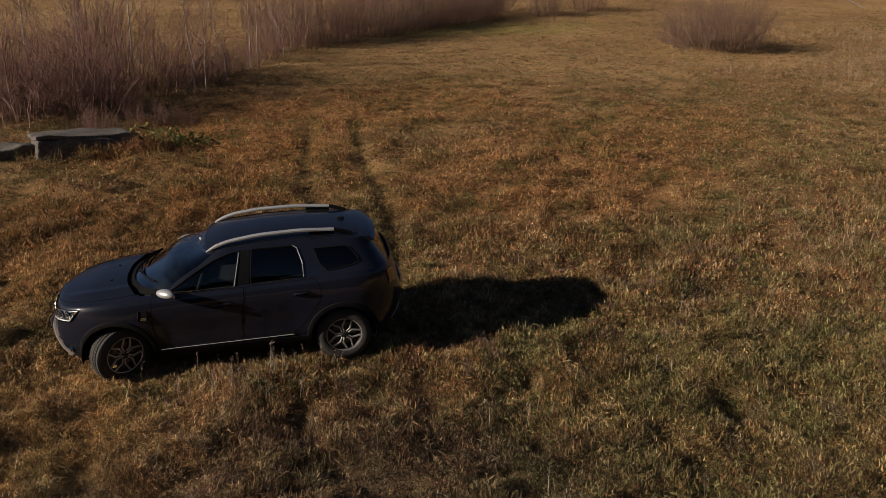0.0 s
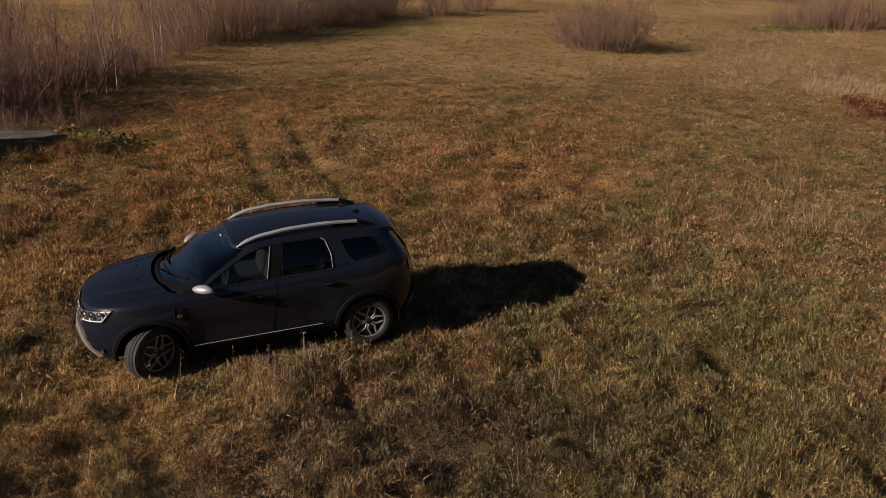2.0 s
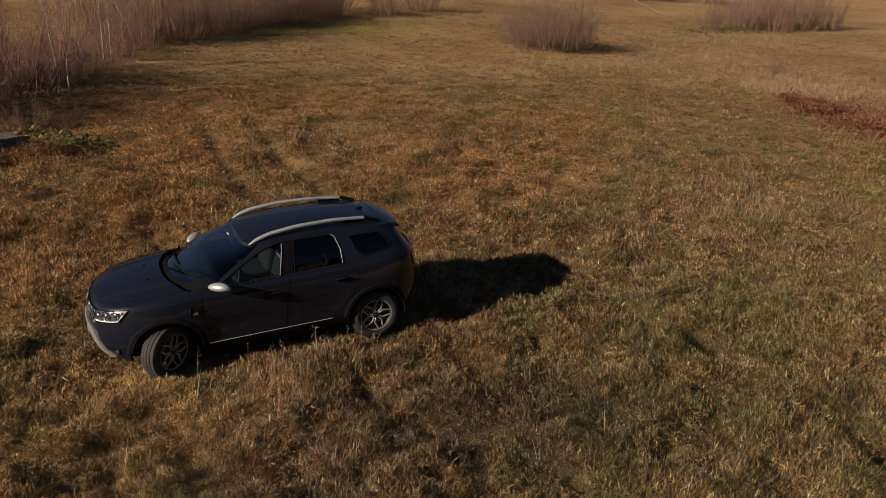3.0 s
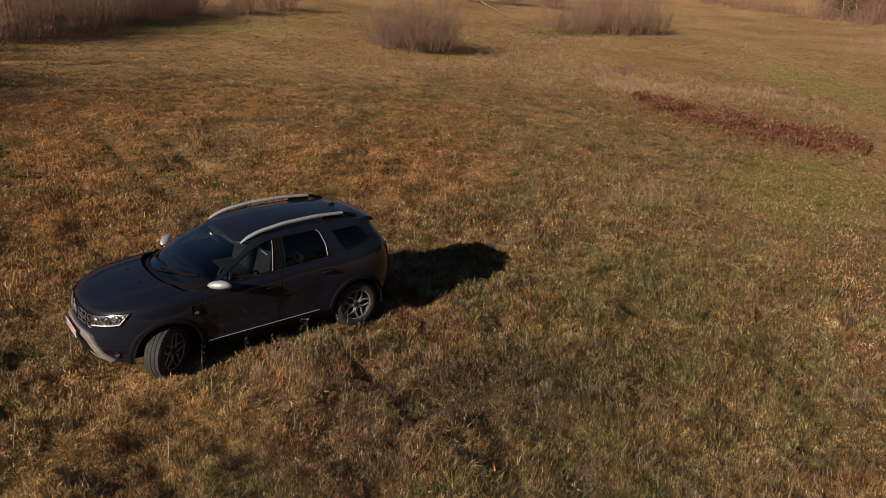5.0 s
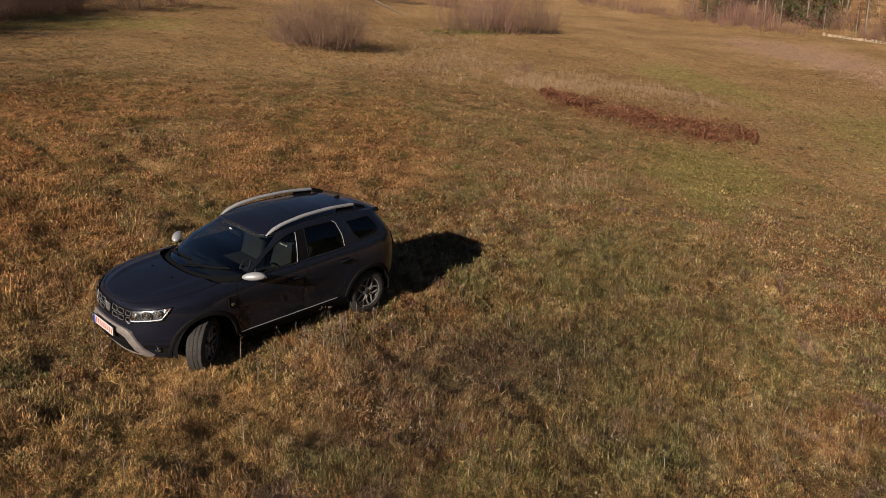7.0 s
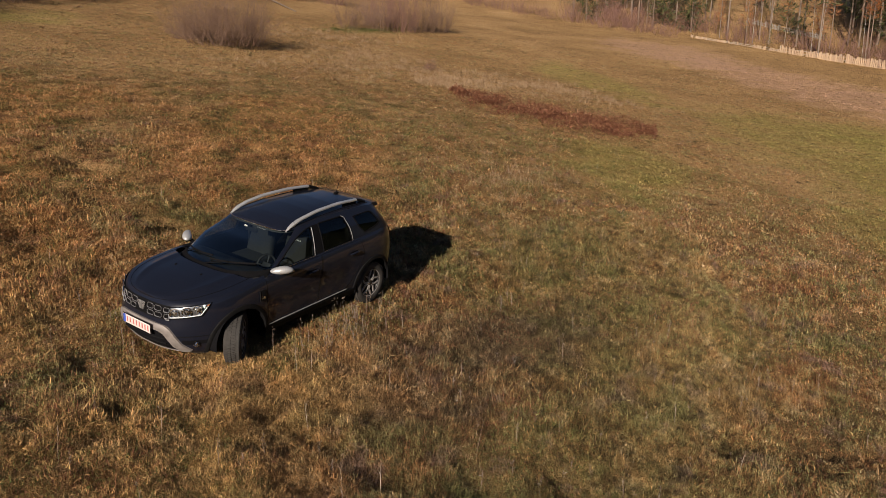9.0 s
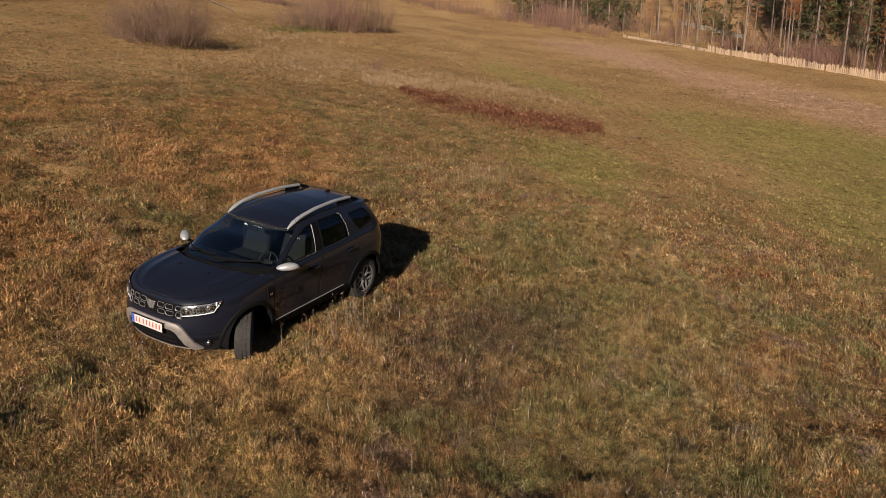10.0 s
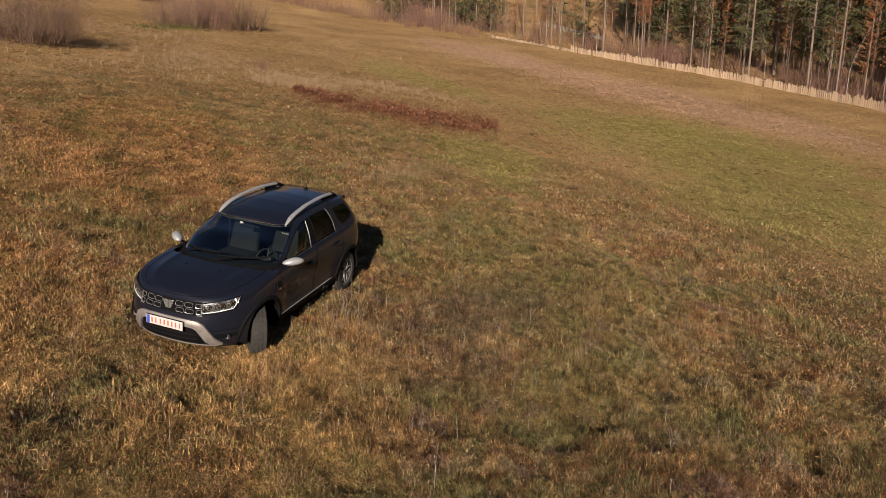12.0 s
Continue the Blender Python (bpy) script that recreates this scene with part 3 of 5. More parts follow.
def build_wheel(parent_car, x, y, steer, side):
    """One road wheel; side: -1 with its face to the left."""
    wheel = new("wheel")
    wheel.parent = parent_car
    R, W = 0.345, 0.108
    tyre = lathe([(0.222, -W * 0.80), (0.232, -W * 0.96), (0.262, -W * 1.04), (0.300, -W * 1.0), (0.325, -W * 0.90), (0.340, -W * 0.74), (R - 0.006, -W * 0.4), (R - 0.004, 0), (R - 0.006, W * 0.4), (0.340, W * 0.74), (0.325, W * 0.90), (0.300, W), (0.262, W * 1.04), (0.222, W * 0.8)], 72)
    # tread blocks
    n = 58
    for i in range(n):
        for yy, w, off, skew in ((-0.074, 0.038, 0.0, 0.25), (-0.026, 0.036, 0.5, -0.35), (0.026, 0.036, 0.0, 0.35), (0.074, 0.038, 0.5, -0.25)):
            a = 2 * math.pi * (i + off) / n
            r = R - 0.003 - (0.006 if abs(yy) > 0.05 else 0)
            m = pose(0, 0, 0, 0, -math.degrees(a), 0) @ pose(r, yy, 0, 0, 0, 0) @ pose(0, 0, 0, 90 * 0, 0, 0) @ Matrix.Rotation(skew, 4, "X")
            k = bmesh.ops.create_cube(tyre, size=1.0, matrix=m @ Matrix.Diagonal((0.014, w, 0.026, 1)))
    t = part("tyre", tyre, M_rubber, wheel, "dusty black all-terrain tyre", 30)
    rim = lathe([(0.218, 0.085), (0.205, 0.05), (0.20, -0.04), (0.205, -0.075), (0.214, -0.088), (0.226, -0.092), (0.229, -0.086), (0.222, -0.070)], 60)
    part("rim", rim, M_rimdark, wheel)
    lip = lathe([(0.2145, -0.0895), (0.2275, -0.0925), (0.2285, -0.0890)], 60)
    part("rim_lip", lip, M_rim, wheel)
    for k in range(5):
        a = 90 + 72 * k
        for sgn in (-1, 1):
            shape = [(0.030, sgn * 0.006), (0.120, sgn * 0.007), (0.148, sgn * 0.038), (0.197, sgn * 0.086), (0.186, sgn * 0.104), (0.134, sgn * 0.054), (0.104, sgn * 0.026), (0.030, sgn * 0.022)]
            bm = prism(shape if sgn > 0 else shape[::-1], -0.083, -0.062, 0.003)
            bmesh.ops.transform(bm, matrix=pose(0, 0, 0, 0, a, 0), verts=bm.verts)
            part("spoke", bm, M_rim, wheel)
        web = prism([(0.05, -0.03), (0.13, -0.055), (0.21, -0.08), (0.21, 0.08), (0.13, 0.055), (0.05, 0.03)], -0.060, -0.045)
        bmesh.ops.transform(web, matrix=pose(0, 0, 0, 0, a, 0), verts=web.verts)
        part("spoke_web", web, M_rimdark, wheel)
    part("hub_cap", lathe([(0.0, -0.090), (0.024, -0.090), (0.030, -0.085), (0.046, -0.083), (0.050, -0.06)], 24), M_rimdark, wheel)
    part("brake_disc", lathe([(0.06, -0.035), (0.15, -0.035), (0.15, -0.01), (0.06, -0.01)], 40), M_iron, wheel)
    for k in range(5):
        a = radians(54 + 72 * k)
        nut = lathe([(0.0, -0.088), (0.008, -0.088), (0.009, -0.07)], 6)
        bmesh.ops.translate(nut, vec=(0.037 * math.cos(a), 0, 0.037 * math.sin(a)), verts=nut.verts)
        part("wheel_bolt", nut, M_chrome, wheel)
    wheel.matrix_basis = pose(x, y, R, 0, 0, steer) @ (pose(0, 0, 0, 0, 17, 0) if side < 0 else pose(0, 0, 0, 0, 40, 180))
    return wheel


def arc(cx, cz, r, a0, a1, n):
    return [(cx + r * math.cos(radians(a0 + (a1 - a0) * k / (n - 1))), cz + r * math.sin(radians(a0 + (a1 - a0) * k / (n - 1)))) for k in range(n)]


M_cell = plain("grille_grey", (0.34, 0.34, 0.35), 0.30, 0.7, 40.0, 0.1, 0.02)
M_lampbed = plain("lamp_bezel", (0.22, 0.22, 0.23), 0.25, 0.8, 40.0, 0.1, 0.0)


def build_car():
    car = new("car")
    tagged(car, "dark grey metallic SUV with silver roof rails parked in grass", "car")
    rings = [lower_ring(v) for v in LEVEL]
    body = loft(rings)
    top = rings[-1]
    hood_crown = lambda x: np.interp(x, (-2.2, -2.0, -1.6, -1.1, -0.9, 2.3), (0.018, 0.05, 0.078, 0.082, 0.02, 0.02))
    inset = (1.0, 0.985, 0.96, 0.93, 0.88, 0.82, 0.76, 0.70, 0.66, 0.62, 0.56, 0.48, 0.38, 0.25, 0.12, 0.0)
    cap = cap_rows(top, hood_crown, inset)
    for r, s in zip(cap, inset):
        r[:, 2] += 0.014 * math.exp(-(((s - 0.66) / 0.07) ** 2)) * np.interp(r[:, 0], (-2.05, -1.8, -1.0, -0.9), (0, 1, 1, 0))
    mid = 0.5 * (top[:-1, 0] + top[1:, 0])
    ledge = loft(cap, lambda k, i: mid[i] > -1.02 and k < 3)
    fender = loft(cap, lambda k, i: mid[i] <= -1.02 and k < 4)
    bonnet = []
    for r, s in zip(cap, inset):
        end = -1.27 + 0.26 * s**2.4
        bonnet.append(np.stack([np.minimum(r[:, 0], end)] + [np.where(r[:, 0] > end, np.interp(end, r[:60, 0], r[:60, c]), r[:, c]) for c in (1, 2)], 1))
    hood = loft(bonnet, lambda k, i: mid[i] <= -0.98 and k >= 4)
    body = join(body, ledge, fender)
    bmesh.ops.remove_doubles(body, verts=body.verts, dist=0.0015)
    bmesh.ops.recalc_face_normals(body, faces=body.faces)

    VG = np.linspace(0, 1, 13)
    grings = [glass_ring(v) for v in VG]
    base, roof_edge = grings[0], grings[-1]
    corner_f = int(np.argmax(base[:, 1] > 0.765))
    corner_r = N - 1 - int(np.argmax(base[::-1, 1] > 0.66))
    is_ws = lambda k, i: i < corner_f and 1 <= k < 12
    is_rw = lambda k, i: i >= corner_r + 1 and 3 <= k < 11
    cabin = loft(grings, lambda k, i: not is_ws(k, i) and not is_rw(k, i))
    screen = loft(grings, is_ws)
    rear_glass = loft(grings, is_rw)
    roof_crown = lambda x: np.interp(x, (-0.4, -0.1, 0.6, 1.4, 1.8), (0.03, 0.055, 0.065, 0.05, 0.03))
    roof = loft(cap_rows(roof_edge, roof_crown, (1.0, 0.985, 0.95, 0.9, 0.82, 0.7, 0.55, 0.38, 0.2, 0.0)))
    sight = BVHTree.FromBMesh(join(body.copy(), cabin.copy(), hood.copy(), roof.copy(), screen.copy(), rear_glass.copy()))

    def cast(o, d):
        p, nrm, _, _ = sight.ray_cast(Vector(o), Vector(d).normalized())
        return (p, nrm if nrm.dot(Vector(d)) < 0 else -nrm) if p else (None, None)

    def on_side(x, z, s, off=0.0):
        p, nn = cast((x, s * 2, z), (0, -s, 0))
        return p + nn * off if p else Vector((x, s * 0.8, z))

    def on_front(y, z, off=0.0):
        p, nn = cast((-4, y, z), (1, 0, 0))
        return p + nn * off if p else Vector((-1.9, y, z))

    def on_top(x, y, off=0.0):
        p, nn = cast((x, y, 4), (0, 0, -1))
        return p + nn * off if p else Vector((x, y, 1.5))

    def on_rear(y, z, off=0.0):
        p, nn = cast((4, y, z), (-1, 0, 0))
        return p + nn * off if p else Vector((2.0, y, z))

    def sheet(corners, place, off, nu=10, nv=5, deep=0.0):
        """A four-cornered panel laid on the skin; corners in the order low-left, low-right, high-right, high-left."""
        bm = bmesh.new()
        a, b, c, d = [np.array(q, float) for q in corners]
        g = []
        for j in range(nv + 1):
            row = []
            for i in range(nu + 1):
                s, t = i / nu, j / nv
                q = (a * (1 - s) + b * s) * (1 - t) + (d * (1 - s) + c * s) * t
                row.append(bm.verts.new(place(*q, off)))
            g.append(row)
        for j in range(nv):
            for i in range(nu):
                bm.faces.new((g[j][i], g[j][i + 1], g[j + 1][i + 1], g[j + 1][i]))
        if deep:
            thicken(bm, deep)
        return bm

    def bead(line, place, off, r, closed=False, sides=5, step=0.03, flat=1.0):
        """A thin bar laid on the skin along a line."""
        pts = []
        n = len(line)
        for k in range(n if closed else n - 1):
            p, q = np.array(line[k], float), np.array(line[(k + 1) % n], float)
            m = max(1, int(np.hypot(*(q - p)[:2]) / step))
            pts += [p + (q - p) * i / m for i in range(m)]
        if not closed:
            pts.append(np.array(line[-1], float))
        return tube([place(*p, off) for p in pts], r, sides, closed, flat)

    # --- doors, arches and windows cut out of the shell
    AR = 0.405
    front_door = [(-0.90, 1.065), (-0.915, 0.75), (-0.88, 0.50), (-0.80, 0.40), (0.085, 0.42), (0.11, 0.75), (0.17, 1.105)]
    rear_door = [(0.19, 1.107), (0.13, 0.75), (0.105, 0.42), (0.70, 0.435), (0.84, 0.55), (0.94, 0.70), (1.06, 0.86), (1.085, 1.00), (1.02, 1.145)]
    win_f = [(-0.70, 1.085), (-0.42, 1.265), (-0.16, 1.405), (0.0, 1.462), (0.135, 1.492), (0.125, 1.40), (0.06, 1.115)]
    win_r = [(0.26, 1.125), (0.285, 1.44), (0.30, 1.505), (0.78, 1.515), (0.825, 1.49), (0.88, 1.33), (0.885, 1.155)]
    win_q = [(1.03, 1.47), (1.10, 1.30), (1.19, 1.215), (1.50, 1.265), (1.575, 1.30), (1.555, 1.36), (1.46, 1.465), (1.40, 1.478)]
    for s in (-1, 1):
        for cx in (-1.337, 1.337):
            hole = carve(body, arc(cx, 0.365, AR, -40, 220, 30), s)
            bmesh.ops.delete(body, geom=hole, context="FACES")
        d1 = lift_out(body, carve(body, front_door, s))
        d2 = lift_out(body, carve(body, rear_door, s))
        fd = part("front_door", thicken(d1, 0.012), M_paint, car)
        rd = part("rear_door", thicken(d2, 0.012), M_paint, car)
        for door, poly, win, glass, hx in ((fd, front_door, win_f, M_sideglass, -0.05), (rd, rear_door, win_r, M_privacy, 0.86)):
            pane = lift_out(cabin, carve(cabin, win, s, 0.12))
            bmesh.ops.translate(pane, vec=(0, -s * 0.008, 0), verts=pane.verts)
            part("side_window", face_out(pane), glass, door, "dark tinted side window" if glass is M_privacy else "side window glass")
            edge = [w for w in win]
            part("window_seal", bead(edge, lambda x, z, o: on_side(x, z, s, o), 0.001, 0.011, True, 5, 0.05), M_gap, door)
            part("seam", bead(poly, lambda x, z, o: on_side(x, z, s, o), -0.001, 0.0045, True, 4, 0.03), M_gap, door)
            hz = 0.93 if hx < 0 else 0.985
            grip = [on_side(hx - 0.10, hz - 0.012, s, 0.012), on_side(hx - 0.07, hz, s, 0.035), on_side(hx + 0.06, hz + 0.006, s, 0.037), on_side(hx + 0.09, hz - 0.004, s, 0.014)]
            part("door_handle", tube(grip, 0.017, 8, flat=0.8), M_paint, door)
            part("handle_recess", sheet([(hx - 0.08, hz - 0.035), (hx + 0.07, hz - 0.03), (hx + 0.07, hz + 0.028), (hx - 0.08, hz + 0.02)], lambda x, z, o: on_side(x, z, s, o), 0.002, 6, 3), M_gap, door)
        part("waist_trim", bead([(-0.66, 1.088), (0.06, 1.116)], lambda x, z, o: on_side(x, z, s, o), 0.006, 0.006), M_chrome, fd)
        part("pillar_trim", bead([(0.063, 1.12), (0.13, 1.42), (0.14, 1.48)], lambda x, z, o: on_side(x, z, s, o), 0.008, 0.0065), M_silver, fd)
        part("waist_trim", bead([(0.27, 1.128), (0.88, 1.156)], lambda x, z, o: on_side(x, z, s, o), 0.006, 0.005), M_chrome, rd)
        part("pillar_trim", bead([(0.89, 1.165), (0.885, 1.33), (0.83, 1.49), (0.78, 1.518)], lambda x, z, o: on_side(x, z, s, o), 0.007, 0.0065), M_silver, rd)
        q = lift_out(cabin, carve(cabin, win_q, s, 0.12))
        bmesh.ops.translate(q, vec=(0, -s * 0.008, 0), verts=q.verts)
        part("quarter_window", face_out(q), M_privacy, car, "dark tinted quarter window")
        part("window_seal", bead(win_q, lambda x, z, o: on_side(x, z, s, o), 0.001, 0.010, True, 5, 0.05), M_gap, car)
        part("pillar_cover", sheet([(0.085, 1.13), (0.235, 1.135), (0.275, 1.50), (0.165, 1.50)], lambda x, z, o: on_side(x, z, s, o), 0.004, 3, 12, 0.003), M_gap, car)
        part("sill_moulding", bead([(-0.86, 0.395), (0.72, 0.432)], lambda x, z, o: on_side(x, z, s, o), 0.012, 0.007, False, 6, 0.08, 0.6), M_silver, car, "silver sill moulding")
        part("sill_cladding", sheet([(-0.93, 0.262), (0.93, 0.272), (0.90, 0.40), (-0.90, 0.372)], lambda x, z, o: on_side(x, z, s, o), 0.016, 30, 4, 0.014), M_plastic, car)
        for cx in (-1.337, 1.337):
            # flared plastic edge of the arch and the dark liner behind it
            bm = bmesh.new()
            prev = None
            for k in range(41):
                a = radians(-13 + 206 * k / 40)
                ring = []
                for r, off in ((AR - 0.004, -0.02), (AR - 0.002, 0.014), (AR + 0.022, 0.017), (AR + 0.052, 0.012), (AR + 0.058, -0.002)):
                    x, z = cx + r * math.cos(a), max(0.365 + r * math.sin(a), 0.235)
                    y = (on_side(cx + max(r, AR + 0.02) * math.cos(a), max(0.365 + max(r, AR + 0.02) * math.sin(a), 0.27), s)).y
                    if abs(y) < 0.6:
                        y = s * 0.80
                    ring.append(bm.verts.new((x, y + s * off, z)))
                if prev:
                    for i in range(4):
                        bm.faces.new((prev[i], prev[i + 1], ring[i + 1], ring[i]))
                prev = ring
            bmesh.ops.recalc_face_normals(bm, faces=bm.faces)
            part("arch_cladding", bm, M_plastic, car, "black plastic wheel arch edge")
            lin = bmesh.new()
            rows = [[lin.verts.new((cx + (AR + 0.01) * math.cos(radians(-8 + 196 * k / 24)), s * yy, 0.365 + (AR + 0.01) * math.sin(radians(-8 + 196 * k / 24)))) for k in range(25)] for yy in (0.895, 0.45)]
            for k in range(24):
                lin.faces.new((rows[0][k], rows[0][k + 1], rows[1][k + 1], rows[1][k]))
            lin.faces.new(rows[1])
            part("arch_liner", lin, M_gap, car)
    part("body", thicken(body, 0.010), M_paint, car, "dark grey metallic body")
    part("hood", thicken(hood, 0.012), M_paint, car)
    part("cabin_frame", thicken(cabin, 0.03), M_paint, car)
    part("roof", thicken(roof, 0.02), M_paint, car)
    bmesh.ops.translate(screen, vec=(0.004, 0, -0.006), verts=screen.verts)
    ws = part("windscreen", face_out(screen), M_glass, car)
    part("rear_window", face_out(rear_glass), M_privacy, car)
    part("headliner", loft([np.stack([r[:, 0], r[:, 1] * 0.985, r[:, 2] - 0.035], 1) for r in cap_rows(roof_edge, roof_crown, (1.0, 0.7, 0.4, 0.0))]), M_trim, car)
    # hood shut line and washer jets
    rim_h = cap[4]
    line = [(x, y, z + 0.001) for x, y, z in rim_h if x <= -1.08]
    part("hood_gap", tube([(x, -y, z) for x, y, z in line[::-1]] + line[1:], 0.003, 4), M_gap, car)
    for y in (-0.25, 0.25):
        p = on_top(-1.44, y)
        part("washer_jet", box(p.x, p.y, p.z + 0.004, 0.03, 0.022, 0.012, 0.003), M_plastic, car)
    # cowl, wipers
    cowl = bmesh.new()
    rows = [[], []]
    for i in range(corner_f + 1):
        rows[0].append(base[i] + np.array([-0.045, 0, -0.012]))
        rows[1].append(grings[1][i] + np.array([-0.012, 0, 0.004]))
    full = [[np.array([x, -y, z]) for x, y, z in r[::-1]] + r[1:] for r in rows]
    vs = [[cowl.verts.new(p) for p in r] for r in full]
    for i in range(len(vs[0]) - 1):
        cowl.faces.new((vs[0][i], vs[0][i + 1], vs[1][i + 1], vs[1][i]))
    part("cowl_panel", thicken(cowl, 0.008), M_gap, car, "black plastic cowl")
    for y0, y1, x1 in ((-0.62, -0.02, 0.03), (-0.02, 0.56, 0.02)):
        pts = []
        for k in range(9):
            y = y0 + (y1 - y0) * k / 8
            p, nn = cast((-2.2, y, 1.145 + 0.03 * (1 - k / 8)), (1, 0, 0))
            if p:
                pts.append(p + nn * 0.018)
        if len(pts) > 3:
            wp = part("wiper", tube(pts, 0.009, 5, flat=1.6), M_gap, car)
            part("wiper_arm", tube([pts[-1] + Vector((-0.06, 0.02, -0.05)), pts[4] + Vector((-0.015, 0, 0.012))], 0.008, 5), M_gap, wp)
    # --- roof rails and aerial
    for s in (-1, 1):
        rail = new("roof_rail")
        rail.parent = car
        rail["label"] = "satin silver roof rail with black rear foot"
        xs = np.linspace(-0.245, 1.30, 26)
        lift = np.interp(xs, (-0.245, -0.12, 0.05, 0.3, 0.8, 1.3), (0.004, 0.032, 0.056, 0.068, 0.070, 0.058))
        yy = np.interp(xs, (-0.245, 0.2, 1.3), (0.553, 0.545, 0.50))
        pts = [on_top(x, s * y) + Vector((0, 0, h)) for x, y, h in zip(xs, yy, lift)]
        part("bar", tube(pts, 0.036, 8, flat=0.6, taper=lambda t: min(1, 0.35 + t * 9)), M_silver, rail)
        xs2 = np.linspace(1.30, 1.52, 7)
        pts = [on_top(x, s * y) + Vector((0, 0, h)) for x, y, h in zip(xs2, np.linspace(0.50, 0.49, 7), np.linspace(0.058, 0.004, 7))]
        part("rear_foot", tube(pts, 0.035, 8, flat=0.7), M_plastic, rail)
        bm = bmesh.new()
        prev = None
        for x, y, h in zip(xs[2:], yy[2:], lift[2:]):
            if x < 0.95:
                prev = None
                continue
            p = on_top(x, s * y)
            ring = [bm.verts.new(p + Vector((0, d, -0.004 + t * (h - 0.004)))) for d, t in ((-0.016, 0), (-0.016, 1), (0.016, 1), (0.016, 0))]
            if prev:
                for i in range(4):
                    bm.faces.new((prev[i], prev[(i + 1) % 4], ring[(i + 1) % 4], ring[i]))
            prev = ring
        part("rail_foot", bm, M_plastic, rail)
        ditch = [on_top(x, s * y, 0.001) for x, y in zip(np.linspace(-0.2, 1.55, 30), np.interp(np.linspace(-0.2, 1.55, 30), (-0.2, 0.2, 1.55), (0.565, 0.575, 0.535)))]
        part("roof_ditch", tube(ditch, 0.006, 4), M_gap, car)
        part("washer_strip", tube([on_top(x, s * 0.60, 0.001) for x in (1.0, 1.04)], 0.008, 4), M_gap, car)
    p = on_top(1.42, -0.0)
    aer = part("aerial_base", box(p.x, p.y, p.z + 0.012, 0.09, 0.04, 0.03, 0.01), M_plastic, car)
    part("aerial", tube([p + Vector((0.0, 0, 0.02)), p + Vector((0.07, 0, 0.20))], 0.004, 5), M_plastic, aer)
    # header strip above the windscreen
    part("windscreen_seal", tube([(x - 0.004, -y, z + 0.004) for x, y, z in roof_edge[: corner_f - 1][::-1]] + [(x - 0.004, y, z + 0.004) for x, y, z in roof_edge[1 : corner_f - 1]], 0.006, 4), M_chrome, car)
    # spoiler over the rear window
    sp = bmesh.new()
    rows = []
    for k in range(13):
        y = -0.56 + 1.12 * k / 12
        e = on_top(1.60, y)
        drop = 0.02 * (abs(y) / 0.56) ** 2
        rows.append([sp.verts.new(q) for q in ((1.60, y, e.z + 0.004), (1.74, y, 1.563 - drop), (1.845 - 0.05 * (y / 0.56) ** 2, y, 1.515 - drop), (1.84 - 0.05 * (y / 0.56) ** 2, y, 1.495 - drop), (1.70, y, 1.50 - drop))])
    for a, b in zip(rows, rows[1:]):
        for i in range(4):
            sp.faces.new((a[i], a[i + 1], b[i + 1], b[i]))
    sp.faces.new(rows[0])
    sp.faces.new(rows[-1][::-1])
    bmesh.ops.recalc_face_normals(sp, faces=sp.faces)
    part("roof_spoiler", sp, M_paint, car)
    # --- lamps
    for s in (-1, 1):
        def diag(a, z, o, s=s):
            d = Vector((math.cos(radians(42)), -s * math.sin(radians(42)), 0))
            tng = Vector((math.sin(radians(42)), s * math.cos(radians(42)), 0))
            c = Vector((-1.99, s * 0.62, z))
            p, nn = cast(c + tng * a - d * 1.5, d)
            return p + nn * o if p else c + tng * a
        lamp = new("headlamp")
        lamp.parent = car
        lamp["label"] = "clear headlamp with a white light bar"
        shape = [(-0.215, 0.735), (0.20, 0.800), (0.30, 0.948), (-0.215, 0.872)]
        part("housing", sheet(shape, diag, 0.004, 14, 6), M_lampbed, lamp)
        for a, z, r in ((-0.125, 0.812, 0.066), (0.02, 0.842, 0.064), (0.145, 0.868, 0.058), (0.225, 0.897, 0.036)):
            cpt = diag(a, z, 0.004)
            bm = lathe([(r, 0.0), (r * 1.02, -0.010), (r * 0.9, -0.012), (r * 0.55, 0.002), (r * 0.45, -0.016), (0.0, -0.024)], 20)
            dirm = Vector((-math.cos(radians(35)), s * math.sin(radians(35)), 0)).to_track_quat("-Y", "Z").to_matrix().to_4x4()
            bmesh.ops.transform(bm, matrix=Matrix.Translation(cpt) @ dirm, verts=bm.verts)
            part("reflector", bm, M_chrome, lamp)
        part("light_bar", bead([(-0.18, 0.757), (0.185, 0.812), (0.262, 0.915)], diag, 0.012, 0.0075, False, 6, 0.03, 0.8), M_led, lamp, "white daytime light bar")
        part("turn_lamp", sheet([(0.215, 0.83), (0.245, 0.85), (0.28, 0.93), (0.245, 0.92)], diag, 0.008, 3, 4), M_amber, lamp)
        lens = sheet(shape, diag, 0.026, 14, 6)
        part("lens", face_out(lens), M_lens, lamp)
        part("lamp_edge", bead(shape, diag, 0.008, 0.007, True, 5, 0.03), M_gap, lamp)
        # tail lamp
        def rdiag(a, z, o, s=s):
            d = Vector((-math.cos(radians(45)), -s * math.sin(radians(45)), 0))
            tng = Vector((-math.sin(radians(45)), s * math.cos(radians(45)), 0))
            c = Vector((2.0, s * 0.72, z))
            p, nn = cast(c + tng * a - d * 1.5, d)
            return p + nn * o if p else c + tng * a
